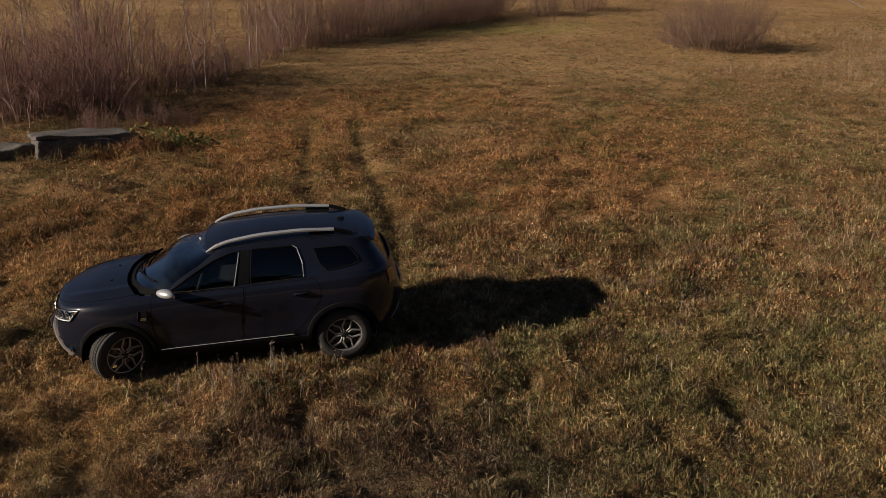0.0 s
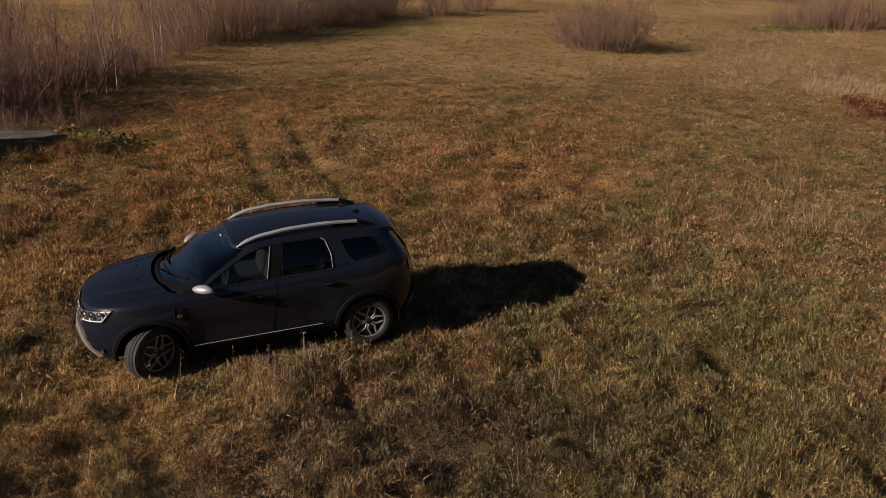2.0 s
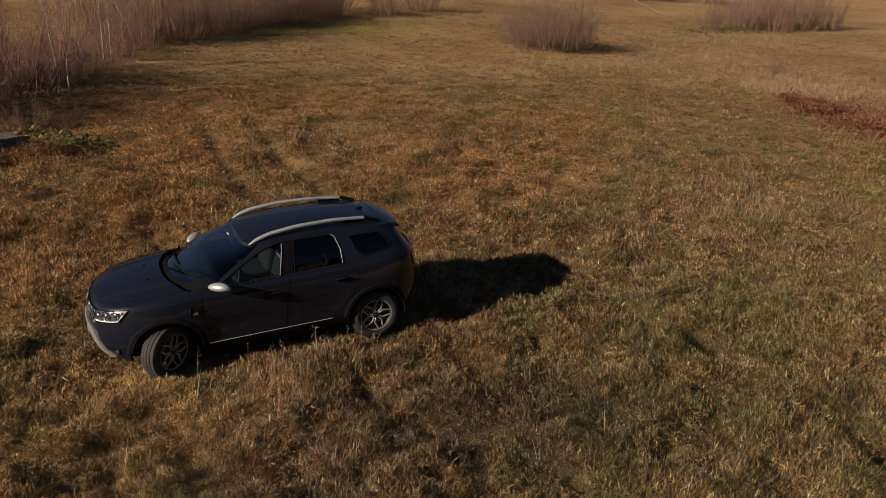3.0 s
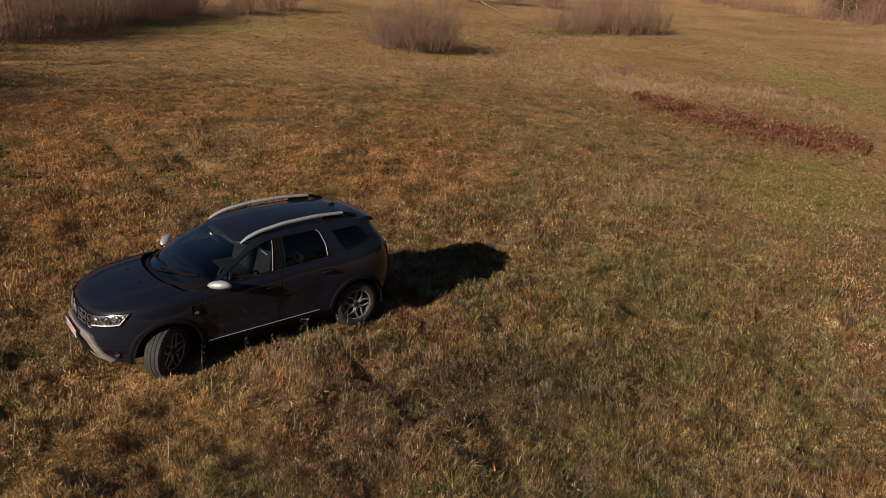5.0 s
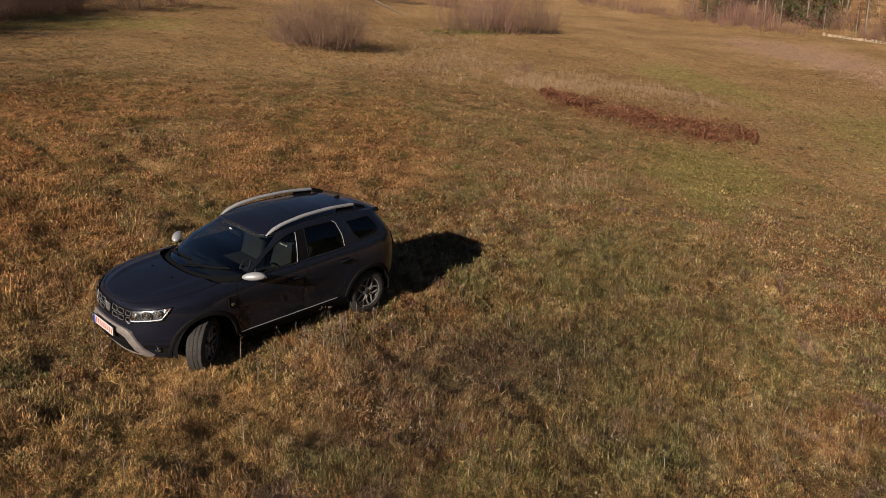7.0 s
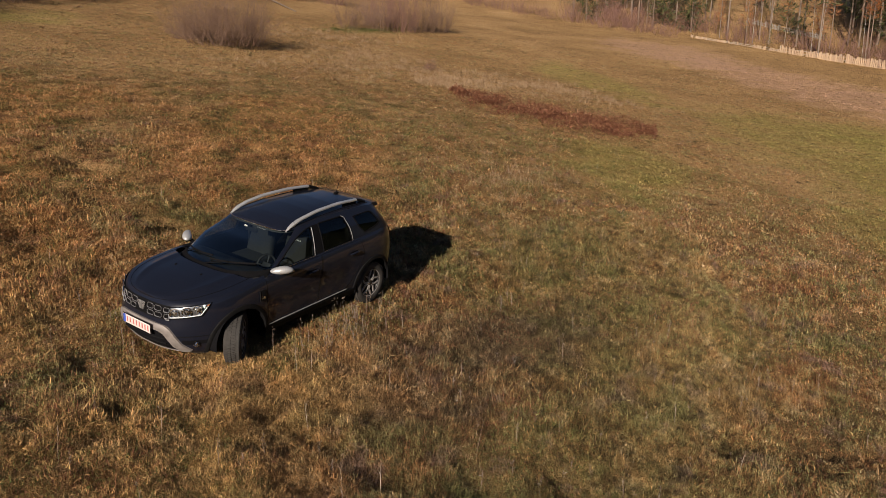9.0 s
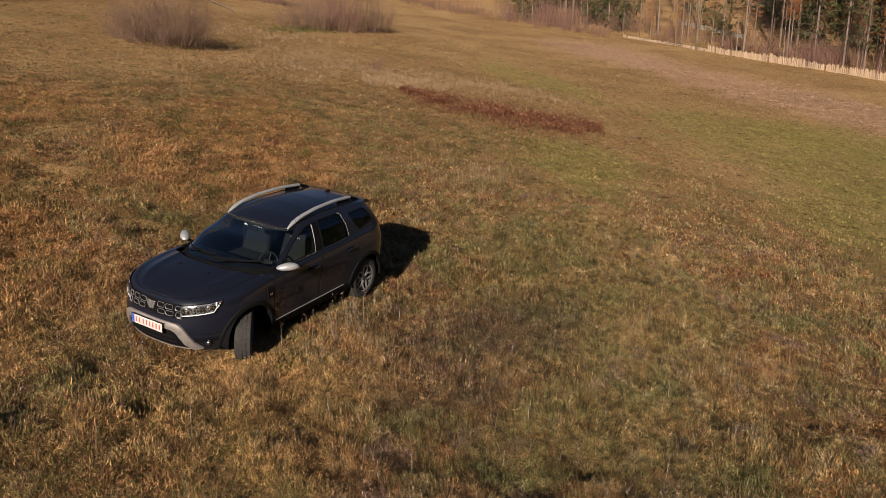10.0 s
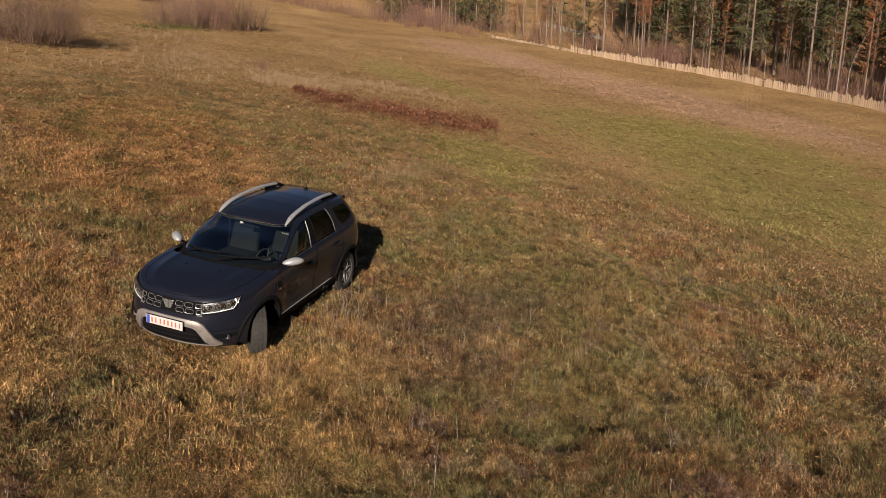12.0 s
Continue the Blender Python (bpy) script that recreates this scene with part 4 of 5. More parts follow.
        part("tail_lamp", sheet([(-0.10, 0.95), (0.05, 0.95), (0.05, 1.12), (-0.10, 1.12)], rdiag, 0.014, 6, 6, 0.014), M_taillamp, car, "dark red tail lamp")
        # fog lamp, bumper slot
        ft = lambda y, z, o: on_front(y, z, o)
        part("bumper_slot", sheet([(s * 0.60, 0.405), (s * 0.815, 0.43), (s * 0.81, 0.475), (s * 0.575, 0.475)], ft, 0.003, 8, 3), M_gap, car)
        part("bumper_line", bead([(s * 0.53, 0.52), (s * 0.80, 0.535)], ft, 0.004, 0.005), M_plastic, car)
        fp = on_front(s * 0.70, 0.425, 0.004)
        bm = lathe([(0.040, 0.01), (0.040, -0.014), (0.032, -0.014), (0.024, 0.0), (0.0, -0.010)], 20)
        bmesh.ops.transform(bm, matrix=Matrix.Translation(fp) @ Vector((-1, s * 0.25, 0)).to_track_quat("-Y", "Z").to_matrix().to_4x4(), verts=bm.verts)
        part("fog_lamp", bm, M_chrome, car)
        # mirror
        mir = new("door_mirror")
        mir.parent = car
        mir["label"] = "silver capped door mirror"
        shell = bmesh.new()
        bmesh.ops.create_uvsphere(shell, u_segments=24, v_segments=14, radius=1.0)
        for v in shell.verts:
            x, y, z = v.co
            x = max(-1, min(x, 0.55))
            z = z * (1 - 0.22 * (y * s < 0) * abs(y)) * (0.72 if z < 0 else 1)
            v.co = (-0.70 + 0.095 * x + 0.075 * y * s, s * 0.945 + 0.120 * y, 1.135 + 0.066 * z + 0.012 * y * s)
        part("cap", shell, M_silver, mir)
        low = tube([(-0.70, s * 0.80, 1.07), (-0.70, s * 0.86, 1.085), (-0.70, s * 0.93, 1.098)], 0.032, 8, flat=0.6)
        part("stalk", low, M_gap, mir)
        gl = prism([(a[0], a[1]) for a in arc(0, 0, 1, 0, 342, 20)], 0, 0.004)
        for v in gl.verts:
            x, y, z = v.co
            v.co = (-0.648 + y + 0.06 * x * s, s * 0.955 + x * 0.105, 1.138 + z * 0.048)
        part("mirror_glass", gl, M_mirrorglass, mir)
        part("sail_panel", sheet([(-0.90, 1.06), (-0.70, 1.075), (-0.60, 1.15), (-0.72, 1.09)], lambda x, z, o: on_side(x, z, s, o), 0.005, 4, 3), M_gap, car)
        # fender badge
        b = part("fender_vent", sheet([(-1.055, 0.80), (-0.945, 0.80), (-0.955, 0.925), (-1.045, 0.925)], lambda x, z, o: on_side(x, z, s, o), 0.014, 4, 5, 0.012), M_plastic, car)
        part("vent_trim", bead([(-1.045, 0.922), (-1.055, 0.80), (-0.95, 0.80)], lambda x, z, o: on_side(x, z, s, o), 0.016, 0.006), M_plastic, b)
        part("vent_badge", sheet([(-1.03, 0.815), (-0.965, 0.815), (-0.97, 0.85), (-1.02, 0.85)], lambda x, z, o: on_side(x, z, s, o), 0.019, 3, 2), M_chrome, b)
        part("mud_flap", box(-0.925, s * 0.80, 0.30, 0.012, 0.16, 0.16, 0.003), M_plastic, car)
    # --- grille
    ft = lambda y, z, o: on_front(y, z, o)
    grille = part("grille", sheet([(-0.45, 0.722), (0.45, 0.722), (0.43, 0.885), (-0.43, 0.885)], ft, 0.003, 24, 5), M_gap, car, "black grille with chrome-edged cells")
    for row, z in enumerate((0.765, 0.842)):
        for k in range(3):
            for s in (-1, 1):
                yc = s * (0.150 + 0.124 * k + (0.014 if row == 0 else 0))
                w, h = (0.052 if k < 2 else 0.036), 0.027
                loop = [(yc - w, z - h * 0.5), (yc - w * 0.78, z - h), (yc + w * 0.78, z - h), (yc + w, z - h * 0.5), (yc + w, z + h * 0.5), (yc + w * 0.78, z + h), (yc - w * 0.78, z + h), (yc - w, z + h * 0.5)]
                part("grille_cell", bead(loop, ft, 0.013, 0.0044, True, 5, 0.05), M_cell, grille)
                inner = [(yc + (y - yc) * 0.62, z + (q - z) * 0.5) for y, q in loop]
                part("cell_insert", bead(inner, ft, 0.007, 0.0035, True, 4, 0.05), M_plastic, grille)
    for z in (0.722, 0.803, 0.885):
        part("grille_slat", bead([(-0.43, z), (0.43, z)], ft, 0.006, 0.006, False, 5, 0.05), M_plastic, grille)
    for s in (-1, 1):
        part("grille_bracket", bead([(s * 0.395, 0.722), (s * 0.445, 0.722), (s * 0.435, 0.80)], ft, 0.010, 0.006), M_silver, grille)
    em = on_front(0, 0.812, 0.024)
    emblem = part("emblem", join(*[prism([(a * sg if sg > 0 else a * sg, z) for a, z in pts][:: sg], 0, 0.012, 0.002) for sg in (1, -1) for pts in [[(0.004, -0.055), (0.034, -0.055), (0.066, 0.012), (0.080, 0.056), (0.004, 0.056)]]]), M_cell, grille)
    emblem.matrix_basis = Matrix.Translation(em) @ pose(0, 0, 0, 0, 0, -90)
    # --- bumper: silver skid plate, lower opening, number plate
    part("lower_opening", sheet([(-0.46, 0.32), (0.46, 0.32), (0.37, 0.55), (-0.37, 0.55)], ft, 0.004, 16, 6), M_gap, car)
    for s in (1,):
        half = [((0.64, 0.325), (0.52, 0.298)), ((0.58, 0.42), (0.465, 0.375)), ((0.53, 0.53), (0.425, 0.475)), ((0.475, 0.615), (0.385, 0.54)), ((0.40, 0.650), (0.32, 0.562)), ((0.22, 0.662), (0.18, 0.569)), ((0.0, 0.665), (0.0, 0.570))]
        top_l = [(-a[0], a[1]) for a, _ in half] + [a for a, _ in half[-2::-1]]
        low_l = [(-b[0], b[1]) for _, b in half] + [b for _, b in half[-2::-1]]
        bm = bmesh.new()
        rows = []
        for a, b in zip(top_l, low_l):
            a, b = np.array(a), np.array(b)
            rows.append([bm.verts.new(on_front(*(a + (b - a) * t), o)) for t, o in ((0, 0.002), (0.06, 0.024), (0.5, 0.030), (0.94, 0.024), (1, 0.002))])
        for a, b in zip(rows, rows[1:]):
            for i in range(4):
                bm.faces.new((a[i], a[i + 1], b[i + 1], b[i]))
        bmesh.ops.subdivide_edges(bm, edges=[e for e in bm.edges], cuts=1, smooth=0.4)
        bmesh.ops.recalc_face_normals(bm, faces=bm.faces)
        part("skid_plate", bm, M_skid, car, "dusty silver front skid plate")
    part("skid_lip", bead([(-0.60, 0.30), (0.60, 0.30)], ft, 0.010, 0.007, False, 6, 0.06), M_skid, car)
    for z in (0.40, 0.47):
        part("opening_bar", bead([(-0.40, z), (0.40, z)], ft, 0.008, 0.010, False, 6, 0.06), M_plastic, car)
    px = on_front(0, 0.60).x - 0.045
    plate = part("number_plate", box(px, 0, 0.588, 0.012, 0.535, 0.125, 0.004), M_plate, car, "white number plate with red bars")
    part("plate_band", box(px - 0.0075, 0.238, 0.588, 0.003, 0.042, 0.108, 0.0), M_blue, plate)
    for k in range(8):
        part("plate_bar", box(px - 0.0075, 0.182 - 0.056 * k - (0.012 if k > 1 else 0), 0.588, 0.003, 0.018, 0.066, 0.0), M_red, plate)
    part("plate_frame", tube([(px - 0.004, sy * 0.268, 0.588 + sz * 0.063) for sy, sz in ((-1, -1), (1, -1), (1, 1), (-1, 1))], 0.006, 4, True, 1.0, (1, 0, 0)), M_gap, plate)
    rp = part("rear_plate", box(on_rear(0, 0.80).x + 0.012, 0, 0.80, 0.012, 0.52, 0.11, 0.004), M_plate, car)
    part("rear_bumper_guard", sheet([(-0.6, 0.40), (0.6, 0.40), (0.55, 0.52), (-0.55, 0.52)], lambda y, z, o: on_rear(y, z, o), 0.02, 12, 3, 0.015), M_skid, car)
    # --- underside
    part("underbody", box(0, 0, 0.30, 3.6, 1.15, 0.14, 0.03), M_gap, car)
    # --- cabin inside
    part("cabin_floor", box(0.35, 0, 0.52, 2.8, 1.45, 0.10, 0.02), M_gap, car)
    part("firewall", box(-1.05, 0, 0.75, 0.06, 1.45, 0.50, 0.02), M_gap, car)
    dash = bmesh.new()
    prof = [(-1.16, 1.0), (-0.90, 1.045), (-0.70, 1.05), (-0.60, 1.02), (-0.56, 0.93), (-0.60, 0.70), (-1.10, 0.66)]
    part("dashboard", prism(prof, -0.72, 0.72, 0.012), M_dash, car, "black dashboard")
    wheel_m = pose(-0.42, -0.36, 0.955, 0, -66, 0)
    sw = new("steering_wheel")
    sw.parent = car
    ring = tube([(0.17 * math.cos(a), 0.17 * math.sin(a), 0) for a in np.linspace(0, 2 * math.pi, 29)[:-1]], 0.016, 6, True)
    part("steering_rim", ring, M_dash, sw)
    part("steering_boss", box(0, 0, -0.01, 0.16, 0.12, 0.05, 0.02), M_dash, sw)
    for a in (0, 180, 270):
        part("steering_spoke", tube([(0, 0, -0.01), (0.18 * math.cos(radians(a)), 0.18 * math.sin(radians(a)), 0)], 0.014, 5), M_dash, sw)
    sw.matrix_basis = wheel_m @ pose(0, 0, 0, 0, 0, 90)
    for y in (-0.36, 0.36):
        seat = new("front_seat")
        seat.parent = car
        seat["label"] = "grey fabric front seat"
        lean = pose(0.16, y, 0.86, 0, 14, 0)
        part("seat_base", box(-0.10, y, 0.74, 0.54, 0.52, 0.22, 0.06, 3), M_seat, seat)
        bm = box(0, 0, 0.12, 0.14, 0.52, 0.60, 0.06, 3, None)
        for v in bm.verts:
            v.co.y *= 1.0 if v.co.z < 0.25 else 1.0 - 1.6 * (v.co.z - 0.25)
        bk = part("seat_back", bm, M_seat, seat)
        bk.matrix_basis = lean
        hr = part("headrest", box(0.0, 0, 0.49, 0.10, 0.27, 0.15, 0.045, 3), M_seat, seat)
        hr.matrix_basis = lean
        for k in range(6):
            b = part("seat_stitching", box(-0.072, 0.075 - 0.03 * k, 0.34, 0.004, 0.018, 0.02, 0.0), M_white, seat)
            b.matrix_basis = lean
    for y in (-0.42, 0.0, 0.42):
        bm = box(0, 0, 0.12, 0.15, 0.42, 0.62, 0.05, 3)
        bmesh.ops.transform(bm, matrix=pose(1.02, y, 0.84, 0, 18, 0), verts=bm.verts)
        part("rear_seat_back", bm, M_seat, car)
    part("rear_seat_base", box(0.80, 0, 0.68, 0.5, 1.26, 0.16, 0.05, 3), M_seat, car)
    part("inner_mirror", box(-0.36, 0.0, 1.40, 0.03, 0.23, 0.065, 0.014, 3), M_dash, car)
    p = Vector((-0.37, 0.09, 1.425))
    disc = part("sensor_disc", lathe([(0.0, -0.006), (0.032, -0.006), (0.032, 0.006), (0.0, 0.006)], 16), M_white, car)
    disc.matrix_basis = Matrix.Translation(p) @ pose(0, 0, 0, 0, 0, -90) @ pose(0, 0, 0, 35, 0, 0)
    for s in (-1, 1):
        part("seat_belt", tube([(0.22, s * 0.66, 1.33), (0.20, s * 0.66, 0.95), (0.20, s * 0.68, 0.65)], 0.022, 4, flat=0.1, up=(0, 1, 0)), M_trim, car)
        build_wheel(car, 1.337, s * 0.775, 0, s)
        build_wheel(car, -1.337, s * 0.775, 39, s)
    car.matrix_basis = CAR
    return car


the_car = build_car()

# ---------------------------------------------------------------- grass and weeds
rng = np.random.default_rng(7)


_inv = np.array(CAR.inverted())


def under_car(x, y):
    z = ground_z(x, y)
    lx = _inv[0, 0] * x + _inv[0, 1] * y + _inv[0, 2] * z
    ly = _inv[1, 0] * x + _inv[1, 1] * y + _inv[1, 2] * z
    return (np.abs(lx) < 1.70) & (np.abs(ly) < 0.70)


def kites(x, y, z, length, width, lean, head, bend):
    """Blades: each a slim four-cornered leaf that leans and droops. Returns their corners in a row."""
    n = len(x)
    out = np.empty((n, 4, 3), np.float32)
    c, s = np.cos(head), np.sin(head)
    r1, h1 = np.sin(lean) * length * 0.5, np.cos(lean) * length * 0.5
    l2 = np.minimum(lean + bend, 1.9)
    r2, h2 = r1 + np.sin(l2) * length * 0.5, h1 + np.cos(l2) * length * 0.5
    out[:, 0] = np.stack([x, y, z], 1)
    mid = np.stack([x + r1 * c, y + r1 * s, z + h1], 1)
    turn = rng.uniform(-0.7, 0.7, n)
    side = np.stack([-s * np.cos(turn), c * np.cos(turn), np.sin(turn)], 1) * width[:, None]
    out[:, 1], out[:, 3] = mid + side, mid - side
    out[:, 2] = np.stack([x + r2 * c, y + r2 * s, z + np.maximum(h2, 0.01)], 1)
    return out.reshape(-1, 3)


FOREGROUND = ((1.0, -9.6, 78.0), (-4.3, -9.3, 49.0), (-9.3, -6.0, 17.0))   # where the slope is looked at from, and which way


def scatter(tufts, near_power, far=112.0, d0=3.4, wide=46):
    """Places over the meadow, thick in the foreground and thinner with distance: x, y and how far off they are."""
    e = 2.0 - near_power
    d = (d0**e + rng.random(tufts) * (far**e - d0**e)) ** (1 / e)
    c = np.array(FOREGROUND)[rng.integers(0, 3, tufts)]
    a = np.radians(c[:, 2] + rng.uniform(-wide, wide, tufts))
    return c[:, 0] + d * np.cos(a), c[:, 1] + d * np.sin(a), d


def sward_height(x, y):
    """How rank the grass stands, 0 in the hollows between the tussocks to 1 on their tops."""
    h = drift(x, y, 2.6, 3) * 0.14 + drift(x, y, 0.8, 4) * 0.28 + drift(x, y, 0.36, 5) * 0.34 + drift(x, y, 0.17, 6) * 0.24
    h = np.clip((h - 0.31) / 0.38, 0, 1)
    return h * h * (3 - 2 * h)


def meadow(name, tufts, blades, material, label, height, width, reach, green=False, power=2.15, fan=0.09, patchy=None):
    """Tussocks of arching blades over the slope; the green ones keep to the damp patches."""
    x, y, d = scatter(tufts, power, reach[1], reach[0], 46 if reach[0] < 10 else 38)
    keep = ~under_car(x, y)
    td = track_distance(x, y)
    rank = sward_height(x, y)
    if green:
        wet = drift(x, y, 6.0, 11) * 0.5 + drift(x, y, 1.2, 12) * 0.5
        keep &= wet > 0.41
    if patchy:
        keep &= drift(x, y, 2.2, patchy) * 0.5 + drift(x, y, 0.7, patchy + 1) * 0.5 > 0.62
    rut = (td < 0.26) & (rng.random(len(x)) < np.clip((22 - y) / 10, 0, 1))
    keep &= ~rut & (rng.random(len(x)) < 0.42 + 1.2 * rank)
    x, y, d, rank = (q[keep] for q in (x, y, d, rank))
    tall = height * (0.28 + 1.25 * rank) * rng.uniform(0.65, 1.25, len(x)) * np.clip(1.25 - d / 60, 0.4, 1.0)
    return blades_at(name, x, y, d, tall, blades, width, material, label, fan)


def blades_at(name, x, y, d, tall, k, width, material, label, fan=0.09):
    """Two meshes in one: the short leaf ends that make up each tussock, and longer stems arching over."""
    rep = lambda q: np.repeat(q, k)
    n = len(x) * k
    coarse = np.clip(rep(d) / 9.0, 0.7, None) ** 0.7
    out = np.sqrt(rng.random(n))
    spread = fan * out * coarse**0.5
    ang = rng.uniform(0, 2 * math.pi, n)
    comb = rep(3.0 * math.pi * drift(x, y, 3.0, 21) + rng.normal(0, 0.6, len(x)))
    bx, by = rep(x) + spread * np.cos(ang), rep(y) + spread * np.sin(ang)
    bz = ground_z(bx, by) + rep(tall) * (1.0 - 0.45 * out) * 0.85 * rng.random(n) ** 0.7 - 0.01
    head = np.where(rng.random(n) < 0.35, comb + rng.normal(0, 0.7, n), ang + rng.normal(0, 1.0, n))
    length = (0.024 + 0.12 * rep(tall)) * rng.uniform(0.6, 1.5, n) * coarse**0.7
    lean = np.clip(0.45 + 0.75 * out + rng.normal(0, 0.45, n) + np.clip((rep(d) - 22) / 40, 0, 0.6), 0.05, 1.8)
    w = width * coarse * rng.uniform(0.5, 1.5, n)
    c, sn = np.cos(head), np.sin(head)
    turn = rng.uniform(-0.9, 0.9, n)
    side = np.stack([-sn * np.cos(turn), c * np.cos(turn), np.sin(turn)], 1) * w[:, None]
    root = np.stack([bx, by, bz], 1)
    v = np.empty((n, 3, 3), np.float32)
    v[:, 0], v[:, 1] = root + side, root - side
    v[:, 2] = root + np.stack([np.sin(lean) * c, np.sin(lean) * sn, np.cos(lean)], 1) * length[:, None]
    tagged(new(name, mesh_of(name, v.reshape(-1, 3), 3, material)), label, "grass", kind="stuff")
    m = (rng.random(n) < 0.24) & (rep(d) < 12)
    q = int(m.sum())
    v = kites(bx[m], by[m], bz[m] - 0.3 * rep(tall)[m], rep(tall)[m] * rng.uniform(0.4, 1.0, q) + 0.03, w[m] * 0.6, rng.uniform(0.1, 0.9, q), head[m] + rng.normal(0, 0.6, q), rng.uniform(0.7, 2.2, q))
    tagged(new(name + "_stems", mesh_of(name + "_stems", v, 4, material)), label + ", long bent stems", "grass", kind="stuff")


def track_grass():
    """Pressed green grass in the two wheel tracks."""
    xs, ys = [], []
    for line in TRACKS:
        p = np.array(line)
        s = np.r_[0, np.cumsum(np.hypot(*np.diff(p, axis=0).T))]
        n = int(s[-1] * 65)
        q = rng.random(n) ** 1.7 * s[-1] * 0.85
        xs.append(np.interp(q, s, p[:, 0]) + rng.normal(0, 0.13, n))
        ys.append(np.interp(q, s, p[:, 1]) + rng.normal(0, 0.10, n))
    x, y = np.concatenate(xs), np.concatenate(ys)
    keep = ~under_car(x, y)
    x, y = x[keep], y[keep]
    d = np.hypot(x - 1, y + 9.6)
    blades_at("track_grass", x, y, d, 0.07 * np.ones(len(x)), 8, 0.0060, M_track, "pressed dark green grass in wheel tracks")


M_track = leafy("track_grass", ((0.2, (0.055, 0.042, 0.018)), (0.55, (0.16, 0.115, 0.043)), (0.9, (0.29, 0.20, 0.08))), None)
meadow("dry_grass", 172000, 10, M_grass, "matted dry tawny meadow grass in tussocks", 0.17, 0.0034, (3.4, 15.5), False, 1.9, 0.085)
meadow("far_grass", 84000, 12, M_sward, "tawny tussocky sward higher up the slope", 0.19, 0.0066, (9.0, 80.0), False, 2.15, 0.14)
meadow("green_grass", 70000, 8, M_weed, "low green grass and weeds among the straw", 0.15, 0.0040, (3.4, 34.0), True, 2.15, 0.08)
meadow("purple_weeds", 60000, 8, M_dock, "withered purplish-brown weeds among the grass", 0.17, 0.0040, (3.4, 26.0), False, 2.1, 0.07, 51)
track_grass()


def build_stalks():
    """Dead stems standing up beside the car and here and there in the meadow."""
    n = 500
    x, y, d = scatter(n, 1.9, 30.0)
    k = 64
    x[:k], y[:k] = rng.normal(0.1, 0.55, k), rng.uniform(-1.8, -1.1, k)
    keep = ~under_car(x, y)
    x, y = x[keep], y[keep]
    n = len(x)
    z = ground_z(x, y)
    h, a = rng.uniform(0.22, 0.5, n), rng.uniform(0, 2 * math.pi, n)
    v = [kites(x, y, z, h, np.full(n, 0.0038), rng.uniform(0, 0.35, n), a, rng.uniform(0, 0.15, n))]
    for j in range(7):
        f = rng.uniform(0.55, 1.0, n)
        v.append(kites(x + 0.1 * h * f * np.cos(a), y + 0.1 * h * f * np.sin(a), z + h * f * 0.97, np.full(n, 0.045), np.full(n, 0.0045), rng.uniform(0.2, 1.4, n), rng.uniform(0, 6.28, n), np.full(n, 0.3)))
    tagged(new("dry_stalks", mesh_of("dry_stalks", np.vstack(v), 4, M_stalk)), "dead grey-brown weed stalks standing in the grass", "weeds", kind="stuff")


M_stalk = leafy("dead_stalks", ((0.2, (0.08, 0.05, 0.04)), (0.6, (0.24, 0.18, 0.145)), (0.9, (0.42, 0.36, 0.30))), None)
build_stalks()


def build_dock_patch():
    """A long bed of withered rust-red leaves."""
    n = 26000
    t = rng.random(n)
    cx = np.interp(t, (0, 0.3, 0.6, 1), (28.8, 26.8, 26.9, 27.6))
    cy = np.interp(t, (0, 0.3, 0.6, 1), (15.0, 10.9, 7.0, 2.6))
    off = rng.normal(0, 1, n) * np.interp(t, (0, 0.15, 0.6, 1), (0.6, 1.2, 1.8, 0.8))
    x, y = cx + off * 0.95, cy + off * 0.3
    keep = drift(x, y, 1.3, 31) * 0.5 + drift(x, y, 0.45, 33) * 0.5 > 0.42
    x, y = x[keep], y[keep]
    n = len(x)
    z = ground_z(x, y) + rng.random(n) ** 1.5 * (0.08 + 0.5 * drift(x, y, 0.8, 32))
    v = kites(x, y, z, rng.uniform(0.07, 0.2, n), rng.uniform(0.012, 0.034, n), rng.uniform(0.1, 1.5, n), rng.uniform(0, 6.28, n), rng.uniform(0.2, 1.0, n))
    tagged(new("withered_dock_bed", mesh_of("withered_dock_bed", v, 4, M_dock)), "long bed of withered rust-red dock leaves", "weeds", kind="stuff")


build_dock_patch()


def build_nettles():
    """Green weeds at the foot of the shrubs on the slope."""
    n = 1300
    x, y = 49.0 + rng.normal(0, 3.2, n), 38.4 + rng.normal(0, 1.1, n)
    m = 380
    x, y, n = np.r_[x, -2.6 + rng.normal(0, 0.55, m)], np.r_[y, 11.3 + rng.normal(0, 0.4, m)], n + m
    z = ground_z(x, y) + rng.random(n) * 0.45 * drift(x, y, 1.2, 35)
    v = kites(x, y, z, rng.uniform(0.1, 0.25, n), rng.uniform(0.02, 0.05, n), rng.uniform(0.3, 1.5, n), rng.uniform(0, 6.28, n), rng.uniform(0.2, 1.0, n))
    tagged(new("green_weeds", mesh_of("green_weeds", v, 4, M_weed)), "low green weeds at the foot of bare shrubs", "weeds", kind="stuff")


build_nettles()


